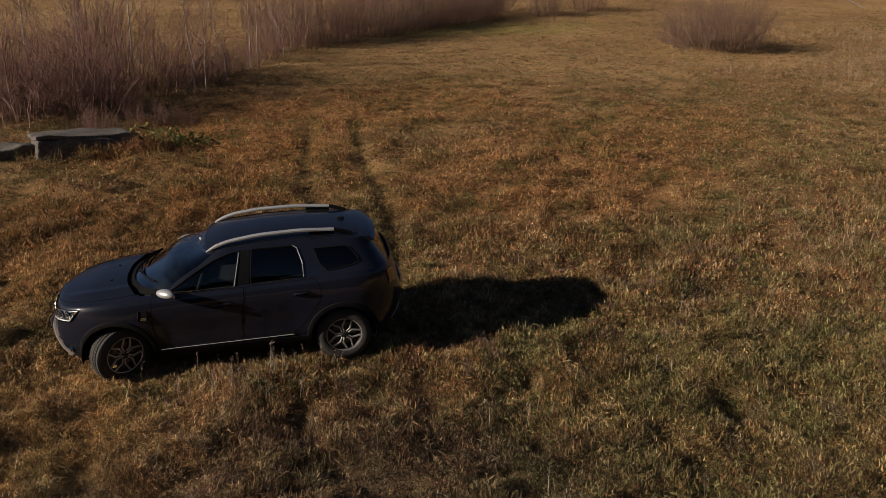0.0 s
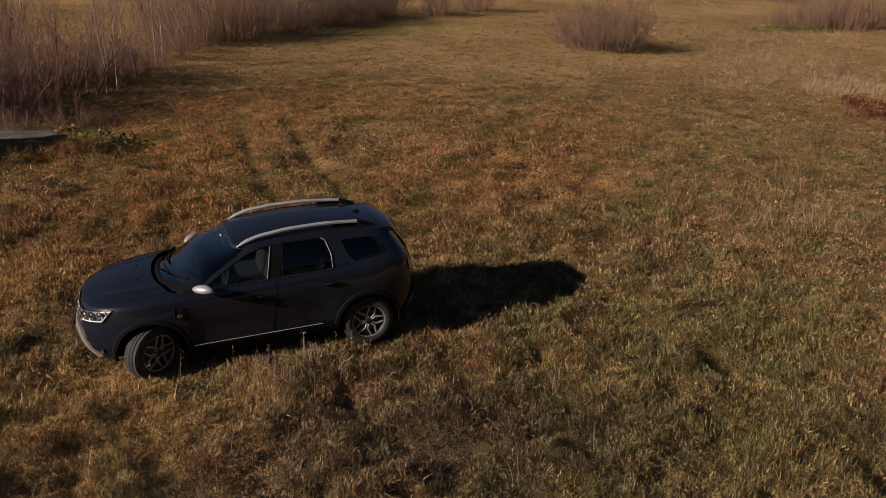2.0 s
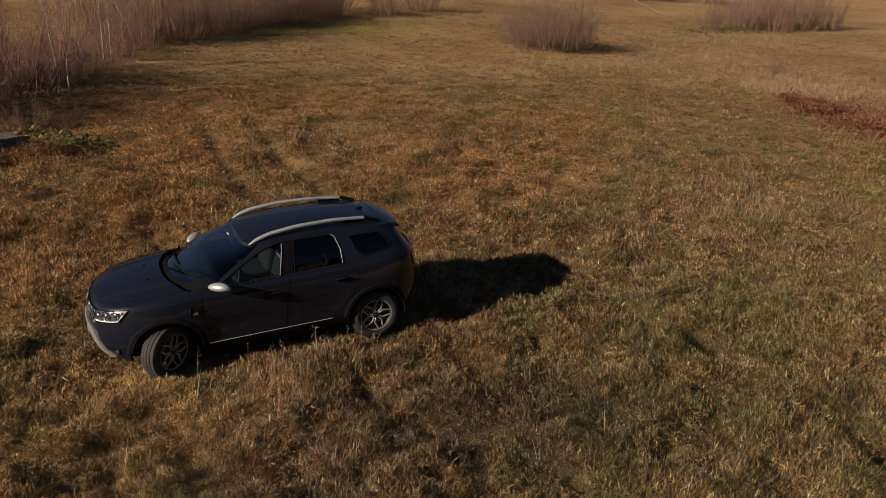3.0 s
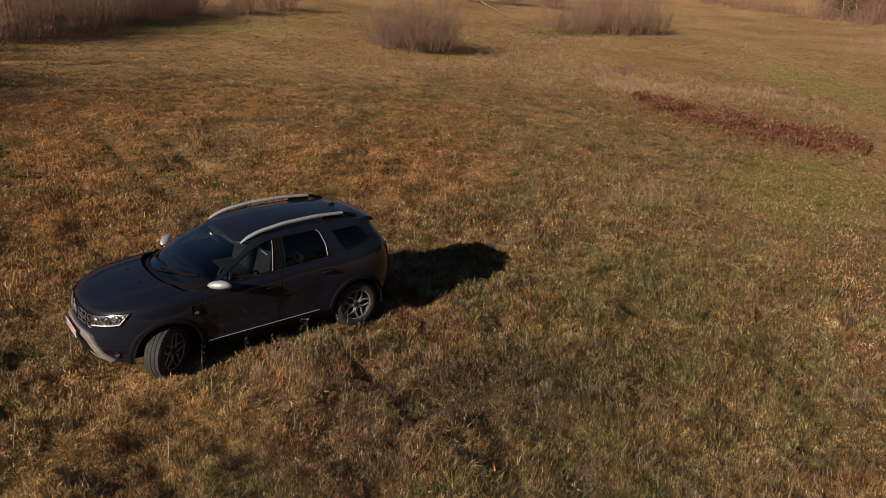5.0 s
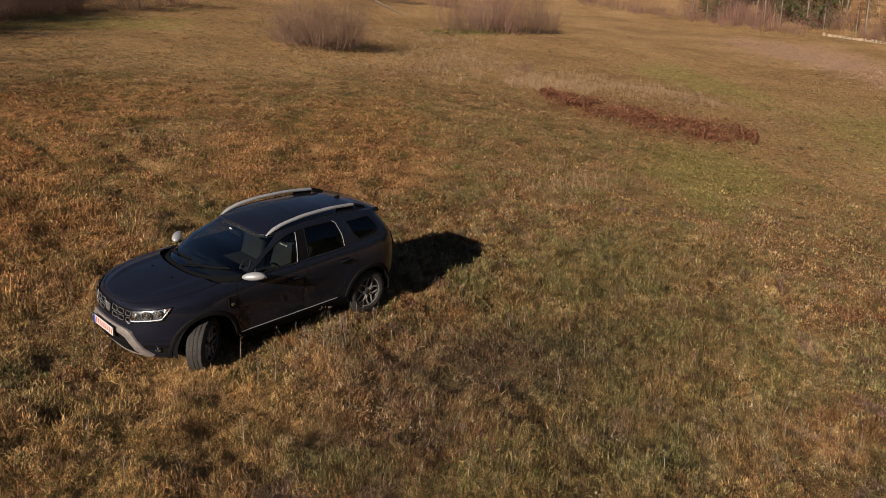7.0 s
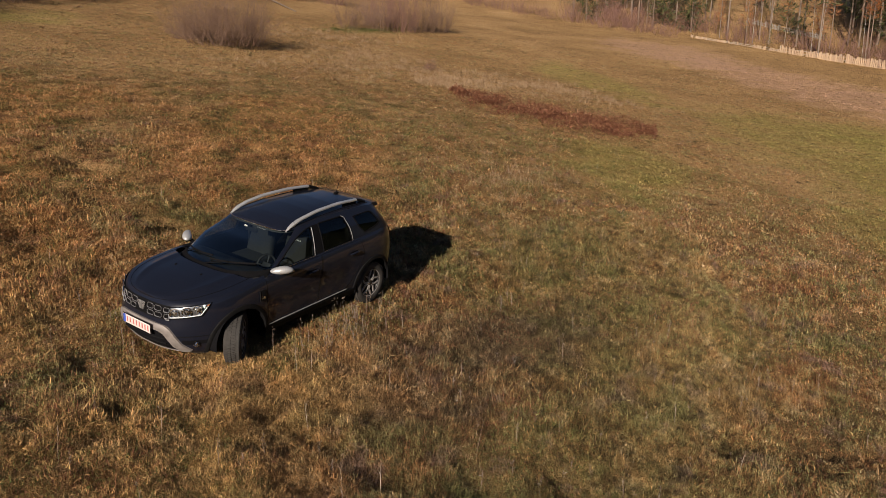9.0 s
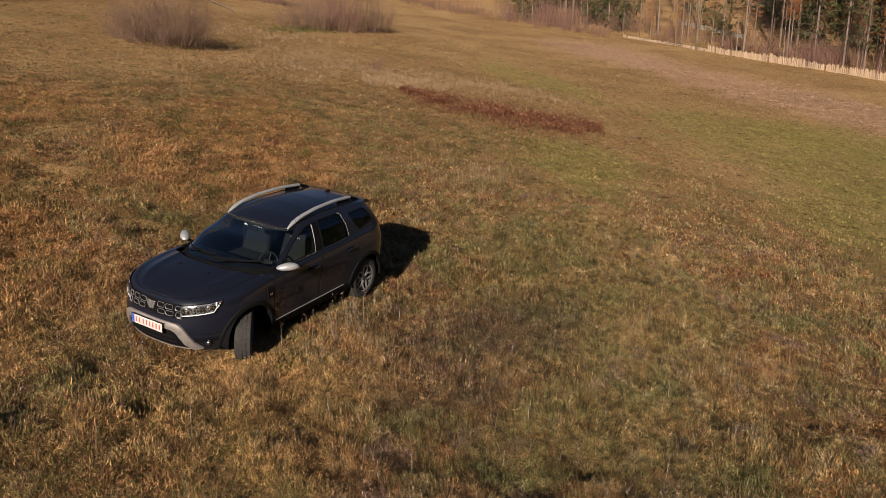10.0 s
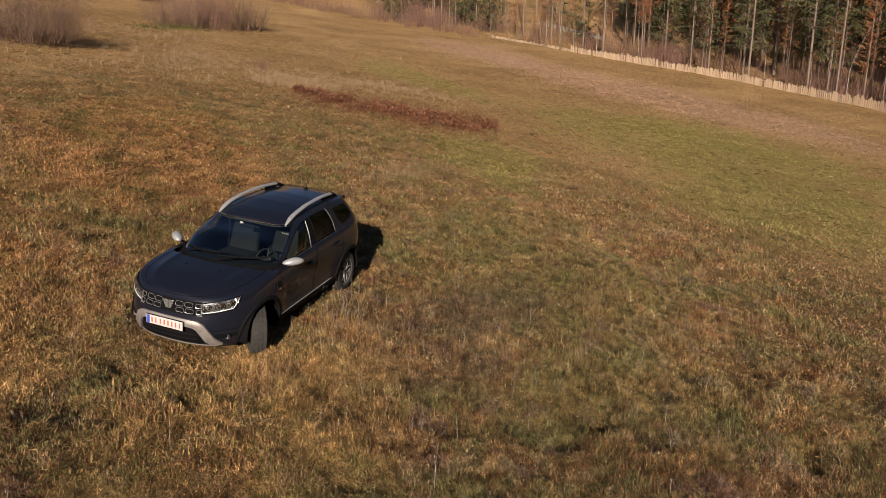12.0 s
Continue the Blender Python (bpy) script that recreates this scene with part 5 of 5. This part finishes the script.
def build_pale_grass():
    """Taller bleached grass round the dock bed and in a few stands on the slope."""
    x, y = [], []
    for cx, cy, sx, sy, n in ((30.5, 16.8, 1.8, 1.4, 260), (34.5, 15.0, 2.6, 1.8, 330), (37.0, 11.0, 2.0, 2.8, 280), (31.5, 20.5, 2.6, 2.0, 230), (24.0, 23.0, 3.0, 2.0, 170), (11.4, 1.6, 1.3, 0.9, 50), (13.0, 3.6, 1.2, 1.0, 40), (41.5, 35.0, 3.5, 2.5, 220), (33.0, 26.0, 2.6, 2.6, 150)):
        x.append(cx + rng.normal(0, sx, n))
        y.append(cy + rng.normal(0, sy, n))
    x, y = np.concatenate(x), np.concatenate(y)
    keep = drift(x, y, 1.1, 61) > 0.34
    x, y = x[keep], y[keep]
    n = len(x) * 12
    bx, by = np.repeat(x, 12) + rng.normal(0, 0.10, n), np.repeat(y, 12) + rng.normal(0, 0.10, n)
    d = np.hypot(bx + 4, by + 9)
    v = kites(bx, by, ground_z(bx, by) - 0.02, rng.uniform(0.18, 0.5, n), 0.0022 * np.clip(d / 9, 1, None) ** 0.8, rng.uniform(0.05, 0.6, n), rng.uniform(0, 6.28, n), rng.uniform(0.2, 1.2, n))
    tagged(new("pale_grass", mesh_of("pale_grass", v, 4, M_bleached)), "tall bleached grass standing round the dock bed", "grass", kind="stuff")


M_bleached = leafy("bleached_grass", ((0.2, (0.20, 0.125, 0.07)), (0.55, (0.36, 0.245, 0.145)), (0.9, (0.50, 0.37, 0.24))), None)
build_pale_grass()


# ---------------------------------------------------------------- shrubs and trees
def sticks(name, paths, radii, material, sides=3):
    """Thin tapered stems along many paths at once: paths (n, k, 3), radii (n, k)."""
    n, k, _ = paths.shape
    d = np.gradient(paths, axis=1)
    d /= np.linalg.norm(d, axis=2, keepdims=True) + 1e-9
    ref = np.where(np.abs(d[..., 2:3]) > 0.9, np.array([1.0, 0, 0]), np.array([0, 0, 1.0]))
    a = np.cross(d, ref)
    a /= np.linalg.norm(a, axis=2, keepdims=True) + 1e-9
    b = np.cross(d, a)
    v = np.empty((n, k, sides, 3), np.float32)
    for i in range(sides):
        t = 2 * math.pi * i / sides
        v[:, :, i] = paths + radii[..., None] * (math.cos(t) * a + math.sin(t) * b)
    base = (np.arange(n)[:, None, None] * k + np.arange(k - 1)[None, :, None]) * sides
    i = np.arange(sides)[None, None]
    j = (i + 1) % sides
    f = np.stack([base + i, base + j, base + sides + j, base + sides + i], -1).reshape(-1, 4)
    return indexed_mesh(name, v.reshape(-1, 3), f, material)


def grow(base, head, lean, length, k, wobble, curl, r):
    """Paths of stems from base points that rise and spread."""
    n = len(head)
    p = np.empty((n, k, 3))
    p[:, 0] = base
    h, l = head.copy(), lean.copy()
    for s in range(1, k):
        step = length / (k - 1)
        p[:, s, 0] = p[:, s - 1, 0] + step * np.sin(l) * np.cos(h)
        p[:, s, 1] = p[:, s - 1, 1] + step * np.sin(l) * np.sin(h)
        p[:, s, 2] = p[:, s - 1, 2] + step * np.cos(l)
        h = h + r.normal(0, wobble, n)
        l = np.clip(l + curl + r.normal(0, wobble * 0.5, n), 0, 1.7)
    return p


def shrub_meshes(seed, height, spread, stems, material, dense=6, thick=0.011, root=0.5, lean_most=0.6, wild=1.0, twig=(0.14, 0.36), open_up=(0.2, 0.9)):
    """The stems and the twigs of one bare shrub, standing at the origin: a fan of stems from a narrower root."""
    r = np.random.default_rng(seed)
    n = stems
    ang, f = r.uniform(0, 2 * math.pi, n), np.sqrt(r.random(n))
    rad = f * spread * root
    base = np.stack([rad * np.cos(ang), rad * np.sin(ang), np.full(n, -0.08)], 1)
    lean = lean_most * f * r.uniform(0.4, 1.1, n) + np.abs(r.normal(0, 0.08, n))
    length = height * r.uniform(0.42, 1.08, n) * (1 - 0.38 * f**2)
    p = grow(base, ang + r.normal(0, 0.4 * wild, n), lean, length, 5, 0.2 * wild, 0.0, r)
    radii = thick * r.uniform(0.6, 1.4, n)[:, None] * np.linspace(1.0, 0.25, 5)[None]
    m1 = sticks("branchwork", p, radii, material)
    m = n * dense
    own = np.repeat(np.arange(n), dense)
    at = r.uniform(0.7, 3.95, m)
    i = at.astype(int)
    g = (at - i)[:, None]
    start = p[own, i] * (1 - g) + p[own, i + 1] * g
    tl = length[own] * r.uniform(*twig, m)
    q = grow(start, r.uniform(0, 2 * math.pi, m), r.uniform(*open_up, m), tl, 3, 0.35 * wild, -0.08, r)
    m2 = sticks("twig_growth", q, (thick * 0.4 * r.uniform(0.6, 1.3, m))[:, None] * np.linspace(1.0, 0.4, 3)[None], material)
    return m1, m2


def make_shrub(meshes, x, y, label, turn=0.0, size=1.0, category="shrub", name="shrub"):
    ob = new(name)
    for me in meshes:
        c = new(me.name.split(".")[0], me)
        c.parent = ob
        if c.name.split(".")[0] != "trunk":
            c["kind"] = "stuff"
    ob.matrix_basis = Matrix.Translation(on_ground(x, y, 0.03)) @ pose(0, 0, 0, 0, 0, turn) @ Matrix.Diagonal((size, size, size, 1))
    return tagged(ob, label, category, group="bare shrubs")


CROOKED = [shrub_meshes(95 + k, 4.6, 1.6, 5, M_twig_dark, 22, 0.036, 0.25, 0.95, 3.0, (0.2, 0.55), (0.2, 1.4)) for k in range(2)]
PINK = shrub_meshes(1, 4.0, 5.2, 210, M_twig, 24, 0.017, 0.5, 1.0, 2.0, (0.12, 0.42), (0.1, 1.3))
DARKS = [shrub_meshes(20 + k, 3.0, 2.8, 42, M_twig_dark, 20, 0.021, 0.5, 0.85, 1.7, (0.16, 0.48), (0.2, 1.35)) for k in range(3)]
HEDGE = [shrub_meshes(30 + k, 4.8, 3.6, 60, M_twig if k else M_twig_dark, 13, 0.022, 0.4, 0.75, 1.8, (0.14, 0.45), (0.15, 0.95)) for k in range(3)]
BRUSH = [shrub_meshes(40 + k, 4.2, 4.0, 34, M_twig_dark, 7, 0.026, 0.5, 0.6, 1.3, (0.15, 0.45), (0.15, 1.0)) for k in range(3)]
make_shrub(PINK, 26.1, 31.3, "large bare grey-pink willow shrub with dense upright stems")
THICKET = [(-6.8, 13.8), (-5.6, 15.4), (-7.9, 15.6), (-6.6, 17.3), (-9.8, 16.3), (-7.3, 19.6), (-9.5, 19.2), (-11.5, 14.2), (-12.0, 18.0)]
for k, (x, y, s) in enumerate([(-2.6, 20.6, 0.6), (-1.7, 22.6, 0.55), (-1.4, 25.0, 0.6), (-0.4, 27.5, 0.65), (0.2, 30.0, 0.7), (-3.4, 21.8, 0.7)]):
    make_shrub(DARKS[k % 3], x, y, "dark bare purplish shrub among the young birches", 41 * k, s)
for k, (x, y) in enumerate([(-4.6, 15.6), (-6.4, 16.4), (-3.2, 18.6)]):
    make_shrub(CROOKED[k % 2], x, y, "crooked dark bare shrub with thick leaning stems", 97 * k, 0.95)
for k, (x, y) in enumerate(THICKET):
    make_shrub(DARKS[k % 3], x, y, "dark bare purplish shrub in the thicket by the concrete slab", 73 * k, 0.9 + 0.2 * ((k * 7) % 5) / 4)
for k, (x, y, s) in enumerate([(-4.6, 19.0, 0.95), (-6.6, 21.5, 1.0), (1.0, 32.6, 0.95), (3.4, 34.6, 1.0), (6.4, 37.2, 1.0), (9.2, 40.2, 0.95), (12.2, 43.4, 1.0), (15.4, 46.8, 0.9), (21.5, 48.8, 0.9), (26.5, 52.0, 0.9), (0.0, 36.0, 1.1), (8.0, 42.0, 1.2), (17.5, 51.0, 1.2)]):
    make_shrub(HEDGE[k % 3], x, y, "tall bare grey-brown shrub on the meadow's upper edge", 51 * k, s)
for k in range(11):
    make_shrub(HEDGE[(k + 1) % 3] if k % 3 else DARKS[k % 3], 1.9 + 1.5 * k + (k % 2) * 0.7, 33.0 + 1.55 * k + (k % 3) * 0.5, "bare reddish-brown shrub in the hedge above the meadow", 83 * k, 0.62 + 0.1 * (k % 3))
for k, (x, y, s) in enumerate([(49.8, 40.2, 0.7), (53.0, 39.6, 0.95), (56.0, 38.6, 1.05), (59.2, 38.2, 1.05), (62.6, 38.4, 0.9), (57.5, 41.8, 1.1), (60.0, 64.0, 1.0), (65.0, 63.0, 1.0), (70.0, 60.0, 1.1), (52.0, 68.0, 1.0), (44.0, 70.0, 1.0), (36.0, 64.0, 1.0)]):
    make_shrub(HEDGE[(k + 1) % 3], x, y, "clump of tall bare grey shrubs on the slope", 37 * k, s)
for k in range(24):
    t = k / 23
    make_shrub(BRUSH[k % 3], 103.0 + 13 * t + (k % 3) * 1.5, 24 + 44 * t, "bare brushwood along the upper fence", 67 * k, 0.55 + 0.12 * (k % 4))
for k, (x, y, s) in enumerate([(35.5, 21.0, 0.28), (-4.6, 12.6, 0.36), (-3.4, 13.4, 0.34), (-2.4, 13.9, 0.22)]):
    make_shrub(DARKS[k % 3], x, y, "small dark reddish bush in the dry grass", 90 * k, s)


def birch_meshes(seed, height):
    r = np.random.default_rng(seed)
    trunk = grow(np.array([[0, 0, -0.1]]), np.array([r.uniform(0, 6.28)]), np.array([0.03]), np.array([height]), 12, 0.25, 0.0, r)
    m1 = sticks("trunk", trunk, (0.042 * np.linspace(1, 0.12, 12))[None], M_birch, 8)
    m = 34
    at = r.uniform(3.0, 10.9, m)
    i = at.astype(int)
    f = (at - i)[:, None]
    start = trunk[0][i] * (1 - f) + trunk[0][i + 1] * f
    limb = grow(start, r.uniform(0, 6.28, m), r.uniform(0.4, 0.9, m), height * r.uniform(0.08, 0.2, m), 5, 0.25, -0.05, r)
    m2 = sticks("branchwork", limb, 0.011 * np.linspace(1, 0.3, 5)[None] * np.ones((m, 1)), M_twig_dark, 3)
    k = m * 7
    own = np.repeat(np.arange(m), 7)
    tw = grow(limb[own, r.integers(1, 5, k)], r.uniform(0, 6.28, k), r.uniform(0.3, 1.3, k), r.uniform(0.25, 0.6, k), 4, 0.25, 0.1, r)
    m3 = sticks("twig_growth", tw, 0.0035 * np.ones((k, 4)), M_twig_dark, 3)
    return m1, m2, m3


BIRCH = [birch_meshes(50 + k, 7.5) for k in range(3)]
for k, (x, y, s) in enumerate([(-2.6, 18.7, 0.75), (-8.0, 24.7, 1.0), (-5.6, 23.4, 1.05), (-1.7, 21.5, 0.72), (-0.9, 25.0, 0.75), (-0.6, 25.3, 0.6), (-7.0, 22.0, 0.9), (-10.5, 26.0, 1.0), (-2.3, 19.3, 0.6), (0.6, 28.6, 0.7)]):
    b = make_shrub(BIRCH[k % 3], x, y, "young bare birch with a slim white trunk", 111 * k, s, "birch tree", "birch_tree")
    b["group"] = "birches"


def conifer_meshes(seed, height, first, needles, reach, droop, whorl=0.6, clumps=8, spray=1.0):
    """A trunk and a crown of drooping sprays that starts at the share `first` of the height."""
    r = np.random.default_rng(seed)
    trunk = grow(np.array([[0, 0, -0.3]]), np.array([0.0]), np.array([0.01]), np.array([height + 0.3]), 10, 0.05, 0.0, r)
    m1 = sticks("trunk", trunk, (0.125 * np.linspace(1, 0.1, 10) ** 0.8)[None], M_bark, 7)
    zs = np.arange(height * first, height * 0.99, whorl)
    b = 6
    n = len(zs) * b
    z = np.repeat(zs, b) + r.uniform(-0.25, 0.25, n)
    t = (z - height * first) / (height * (1 - first))
    length = reach * (1 - t) ** 0.75 * r.uniform(0.55, 1.15, n) + 0.25
    head = r.uniform(0, 6.28, n)
    limb = grow(np.stack([0 * z, 0 * z, z], 1), head, np.full(n, 1.25) + r.normal(0, 0.15, n), length, 3, 0.08, droop, r)
    m2 = sticks("branchwork", limb, 0.02 * np.linspace(1, 0.3, 3)[None] * np.ones((n, 1)), M_bark, 3)
    own = np.repeat(np.arange(n), clumps)
    m = len(own)
    f = r.uniform(0.25, 1.0, m) * 2 * 0.999
    i = f.astype(int)
    g = (f - i)[:, None]
    c = limb[own, i] * (1 - g) + limb[own, i + 1] * g
    size = r.uniform(0.25, 0.62, m) * spray
    dirs = r.normal(0, 1, (m, 3)) + np.array([0, 0, -0.7])
    dirs += 0.8 * np.stack([np.cos(head[own]), np.sin(head[own]), 0 * own], 1)
    dirs /= np.linalg.norm(dirs, axis=1, keepdims=True)
    side = np.cross(dirs, r.normal(0, 1, (m, 3)))
    side /= np.linalg.norm(side, axis=1, keepdims=True)
    q = np.empty((m, 4, 3))
    q[:, 0], q[:, 2] = c, c + dirs * size[:, None]
    q[:, 1] = c + dirs * size[:, None] * 0.5 + side * size[:, None] * 0.13
    q[:, 3] = c + dirs * size[:, None] * 0.5 - side * size[:, None] * 0.13
    return m1, m2, mesh_of("crown", q.reshape(-1, 3), 4, needles)


SPRUCE = [conifer_meshes(60 + k, 21.0, (0.08, 0.14, 0.3)[k], M_needle, 2.6, 0.12, 0.7, 7, 1.2) for k in range(3)]
LARCH = [conifer_meshes(70 + k, 19.0, (0.22, 0.34)[k], M_larch, 1.7, -0.03, 0.5, 20, 0.5) for k in range(2)]
BACK = [conifer_meshes(66 + k, 22.0, 0.03, M_needle, 3.6, 0.12, 0.85, 9, 1.75) for k in range(2)]
POLE = [conifer_meshes(80 + k, 20.0, 0.62, M_needle, 1.8, 0.1, 0.6) for k in range(2)]
SAPLING = [birch_meshes(90 + k, 9.0) for k in range(2)]
FENCE = [(105.4, 21.8), (101.8, 14.8), (97.7, 8.3), (93.5, 0.8), (89.7, -6.5), (85.4, -13.05), (80.8, -18.7), (77.1, -22.6), (73.3, -26.1), (66.0, -32.5), (58.0, -39.0)]


def along(t):
    """A place along the fence, t from 0 to 1."""
    p = np.array(FENCE)
    s = np.r_[0, np.cumsum(np.hypot(*np.diff(p, axis=0).T))]
    return np.array([np.interp(t * s[-1], s, p[:, 0]), np.interp(t * s[-1], s, p[:, 1])])


def plant(meshes, x, y, name, label, category, group, turn, size):
    ob = make_shrub(meshes, x, y, label, turn, size, category, name)
    ob["group"] = group
    return ob


OUT = np.array([0.83, -0.55])
for k in range(145):
    t, depth = rng.random() ** 0.95 * 1.02, 1.8 + 46 * rng.random() ** 1.5
    p = along(min(t, 1.0)) + OUT * depth + rng.normal(0, 0.7, 2)
    u = rng.random()
    turn, size = rng.uniform(0, 360), rng.uniform(0.8, 1.2)
    if depth < 9 and u < 0.40:
        plant(SAPLING[k % 2], *p, "forest_sapling", "slim bare grey sapling at the edge of the wood", "tree", "saplings", turn, size)
    elif u < 0.30:
        plant(LARCH[k % 2], *p, "larch_tree", "larch with orange autumn needles behind the fence", "larch tree", "larches", turn, size)
    elif u < 0.50 and depth < 14:
        plant(POLE[k % 2], *p, "pine_tree", "tall conifer with a bare pale trunk behind the fence", "pine tree", "pines", turn, size)
    else:
        plant(SPRUCE[(k // 2) % (2 if depth > 20 else 3)], *p, "spruce_tree", "dark green spruce in the wood behind the fence", "spruce tree", "spruces", turn, size)
for k in range(72):
    p = along((k + rng.random()) / 72) + OUT * rng.uniform(18, 58)
    plant(BACK[k % 2], *p, "spruce_tree", "broad dark green spruce deep in the wood", "spruce tree", "spruces", rng.uniform(0, 360), rng.uniform(0.85, 1.2))
for k in range(30):
    p = along((k + rng.random()) / 30) + OUT * rng.uniform(3, 13)
    plant(LARCH[k % 2], *p, "larch_tree", "larch with orange autumn needles behind the fence", "larch tree", "larches", rng.uniform(0, 360), rng.uniform(0.5, 0.95))
for k in range(52):
    p = along(0.02 + 0.98 * rng.random()) + OUT * rng.uniform(0.8, 9)
    make_shrub(BRUSH[k % 3], *p, "bare brown undergrowth at the edge of the wood", rng.uniform(0, 360), rng.uniform(0.45, 1.1))
for k in range(30):
    p = np.array((106.0, 23.0)) + np.array((0.27, 0.96)) * rng.uniform(0, 26) + np.array((0.96, -0.27)) * (1.5 + 30 * rng.random() ** 1.4)
    u = k % 5
    turn, size = rng.uniform(0, 360), rng.uniform(0.7, 1.1)
    if u in (0, 3):
        plant(LARCH[k % 2], *p, "larch_tree", "larch with orange autumn needles behind the fence", "larch tree", "larches", turn, size)
    elif u == 1:
        plant(SAPLING[k % 2], *p, "forest_sapling", "slim bare grey sapling at the edge of the wood", "tree", "saplings", turn, size)
    else:
        plant((BACK if u == 2 else SPRUCE)[k % 2], *p, "spruce_tree", "dark green spruce in the wood behind the fence", "spruce tree", "spruces", turn, size)
for k in range(26):
    p = np.array((105.0, 21.0)) + np.array((0.27, 0.96)) * rng.uniform(0, 26) + np.array((0.96, -0.27)) * rng.uniform(0, 14)
    make_shrub(BRUSH[k % 3], *p, "bare brown undergrowth at the edge of the wood", rng.uniform(0, 360), rng.uniform(0.6, 1.2))
plant(SPRUCE[0], 97.6, 9.6, "spruce_tree", "small young spruce standing by the fence", "spruce tree", "spruces", 0, 0.17)

# ---------------------------------------------------------------- fences
PALES = []
for k in range(5):
    r = random.Random(k)
    w, h = 0.07 + 0.05 * r.random(), 0.85 + 0.35 * r.random()
    bm = prism([(-w, -0.1), (w, -0.1), (w * 0.92, h * 0.6), (w * 0.9, h - 0.02), (w * (0.3 - 0.5 * r.random()), h + 0.03), (-w * 0.9, h - 0.03 * r.random())], -0.012, 0.012)
    me = bpy.data.meshes.new("pale")
    bm.to_mesh(me)
    bm.free()
    me.materials.append(M_pale)
    PALES.append(me)


OLD_PALES = []
for me in PALES:
    OLD_PALES.append(me.copy())
    OLD_PALES[-1].materials[0] = M_oldwood


def build_fence(p0, p1, name, label, height, step, skip, mat=None):
    """One stretch of a rough slab fence: posts, two rails and upright pales."""
    p0, p1 = np.array(p0), np.array(p1)
    n = max(2, int(np.hypot(*(p1 - p0)) / step))
    head = math.degrees(math.atan2(*(p1 - p0)[::-1]))
    f = new(name)
    f.matrix_basis = Matrix.Translation(on_ground(*p0))
    tagged(f, label, "fence", group="fence stretches")
    o = f.matrix_basis.translation
    for k in range(n):
        if rng.random() < skip:
            continue
        q = p0 + (p1 - p0) * (k + 0.5) / n
        c = new("pale", (mat and OLD_PALES or PALES)[rng.integers(5)])
        c.parent = f
        c.matrix_basis = Matrix.Translation(on_ground(*q) - o) @ pose(0, 0, 0, rng.normal(0, 3), rng.normal(0, 2.2), head) @ Matrix.Diagonal((1, 1, height * rng.uniform(0.88, 1.1), 1))
    for h in (0.3, 0.8):
        a, b = on_ground(*p0) - o, on_ground(*p1) - o
        bm = tube([a + Vector((0.05, -0.03, h * height)), (a + b) / 2 + Vector((0.05, -0.03, h * height)), b + Vector((0.05, -0.03, h * height))], 0.035, 6)
        part("rail", bm, mat or M_oldwood, f)
    for q in (p0, p1):
        bm = tube([on_ground(*q) - o + Vector((0.09, -0.06, -0.2)), on_ground(*q) - o + Vector((0.09, -0.06, 1.15 * height))], 0.06, 7)
        part("post", bm, mat or M_oldwood, f)
    return f


for (a, b), h in zip(zip(FENCE, FENCE[1:]), (0.33, 0.38, 0.70, 0.78, 0.78, 0.78, 0.80, 0.84, 0.9, 0.9)):
    build_fence(a, b, "fence", "rough fence of pale raw wooden slabs at the wood's edge", h, 0.225, 0.04 if h > 0.6 else 0.4)
for a, b in zip([(122, 17.5), (118.4, 13.0)], [(118.4, 13.0), (113, 5)]):
    build_fence(a, b, "old_fence", "weathered slab fence farther up in the wood", 0.65, 0.30, 0.1, M_oldwood)

# ---------------------------------------------------------------- slab and pole
def rough_block(sx, sy, sz, cuts, amount, seed):
    bm = box(0, 0, 0, sx, sy, sz, 0.03, 2)
    bmesh.ops.subdivide_edges(bm, edges=bm.edges[:], cuts=cuts, use_grid_fill=True)
    for v in bm.verts:
        v.co += amount * Vector(noise.noise_vector(v.co * 1.9 + Vector((seed, 0, 0)))) + 0.45 * amount * Vector(noise.noise_vector(v.co * 7.0))
    return bm


def build_slab():
    """An old concrete slab on a low wall, half overgrown."""
    slab = tagged(new("concrete_slab"), "weathered grey concrete slab on a low wall, half overgrown", "concrete slab")
    part("slab", rough_block(2.3, 1.16, 0.10, 8, 0.06, 0.0), M_concrete, slab)
    for size, at in (((2.3, 1.2, 1.1), (0.0, 0.0, -0.58)), ((1.3, 0.9, 0.8), (-1.65, 0.35, -0.62))):
        low = rough_block(*size, 8, 0.10, 3.0)
        bmesh.ops.translate(low, vec=at, verts=low.verts)
        part("footing", low, M_concrete, slab)
    slab.matrix_basis = Matrix.Translation(on_ground(-4.45, 10.4) + Vector((0, 0, 0.44))) @ pose(0, 0, 0, 3, 0, 27)
    return slab


build_slab()
k = 620
gx = np.r_[rng.uniform(-4.4, -2.4, k), rng.uniform(-5.6, -4.6, k // 8)]
gy = np.r_[9.62 + 0.5 * (gx[:k] + 4.2) + rng.normal(0, 0.22, k), 8.9 + 0.5 * (gx[k:] + 5.1) + rng.normal(0, 0.15, k // 8)]
blades_at("rank_grass", gx, gy, np.full(len(gx), 17.0), rng.uniform(0.25, 0.6, len(gx)), 9, 0.0034, M_grass, "rank tawny grass growing over the slab")
a, b = on_ground(53.2, 50.8), on_ground(58.2, 61.0)
pole = part("fallen_pole", tube([a + Vector((0, 0, 0.12)), a.lerp(b, 0.35) + Vector((0.2, 0, 0.18)), a.lerp(b, 0.7) + Vector((0.1, 0, 0.3)), b + Vector((0, 0, 0.5))], 0.08, 7, taper=lambda t: 0.6 + 0.5 * t), M_bark)
tagged(pole, "pale debarked pole lying on the grass", "log")
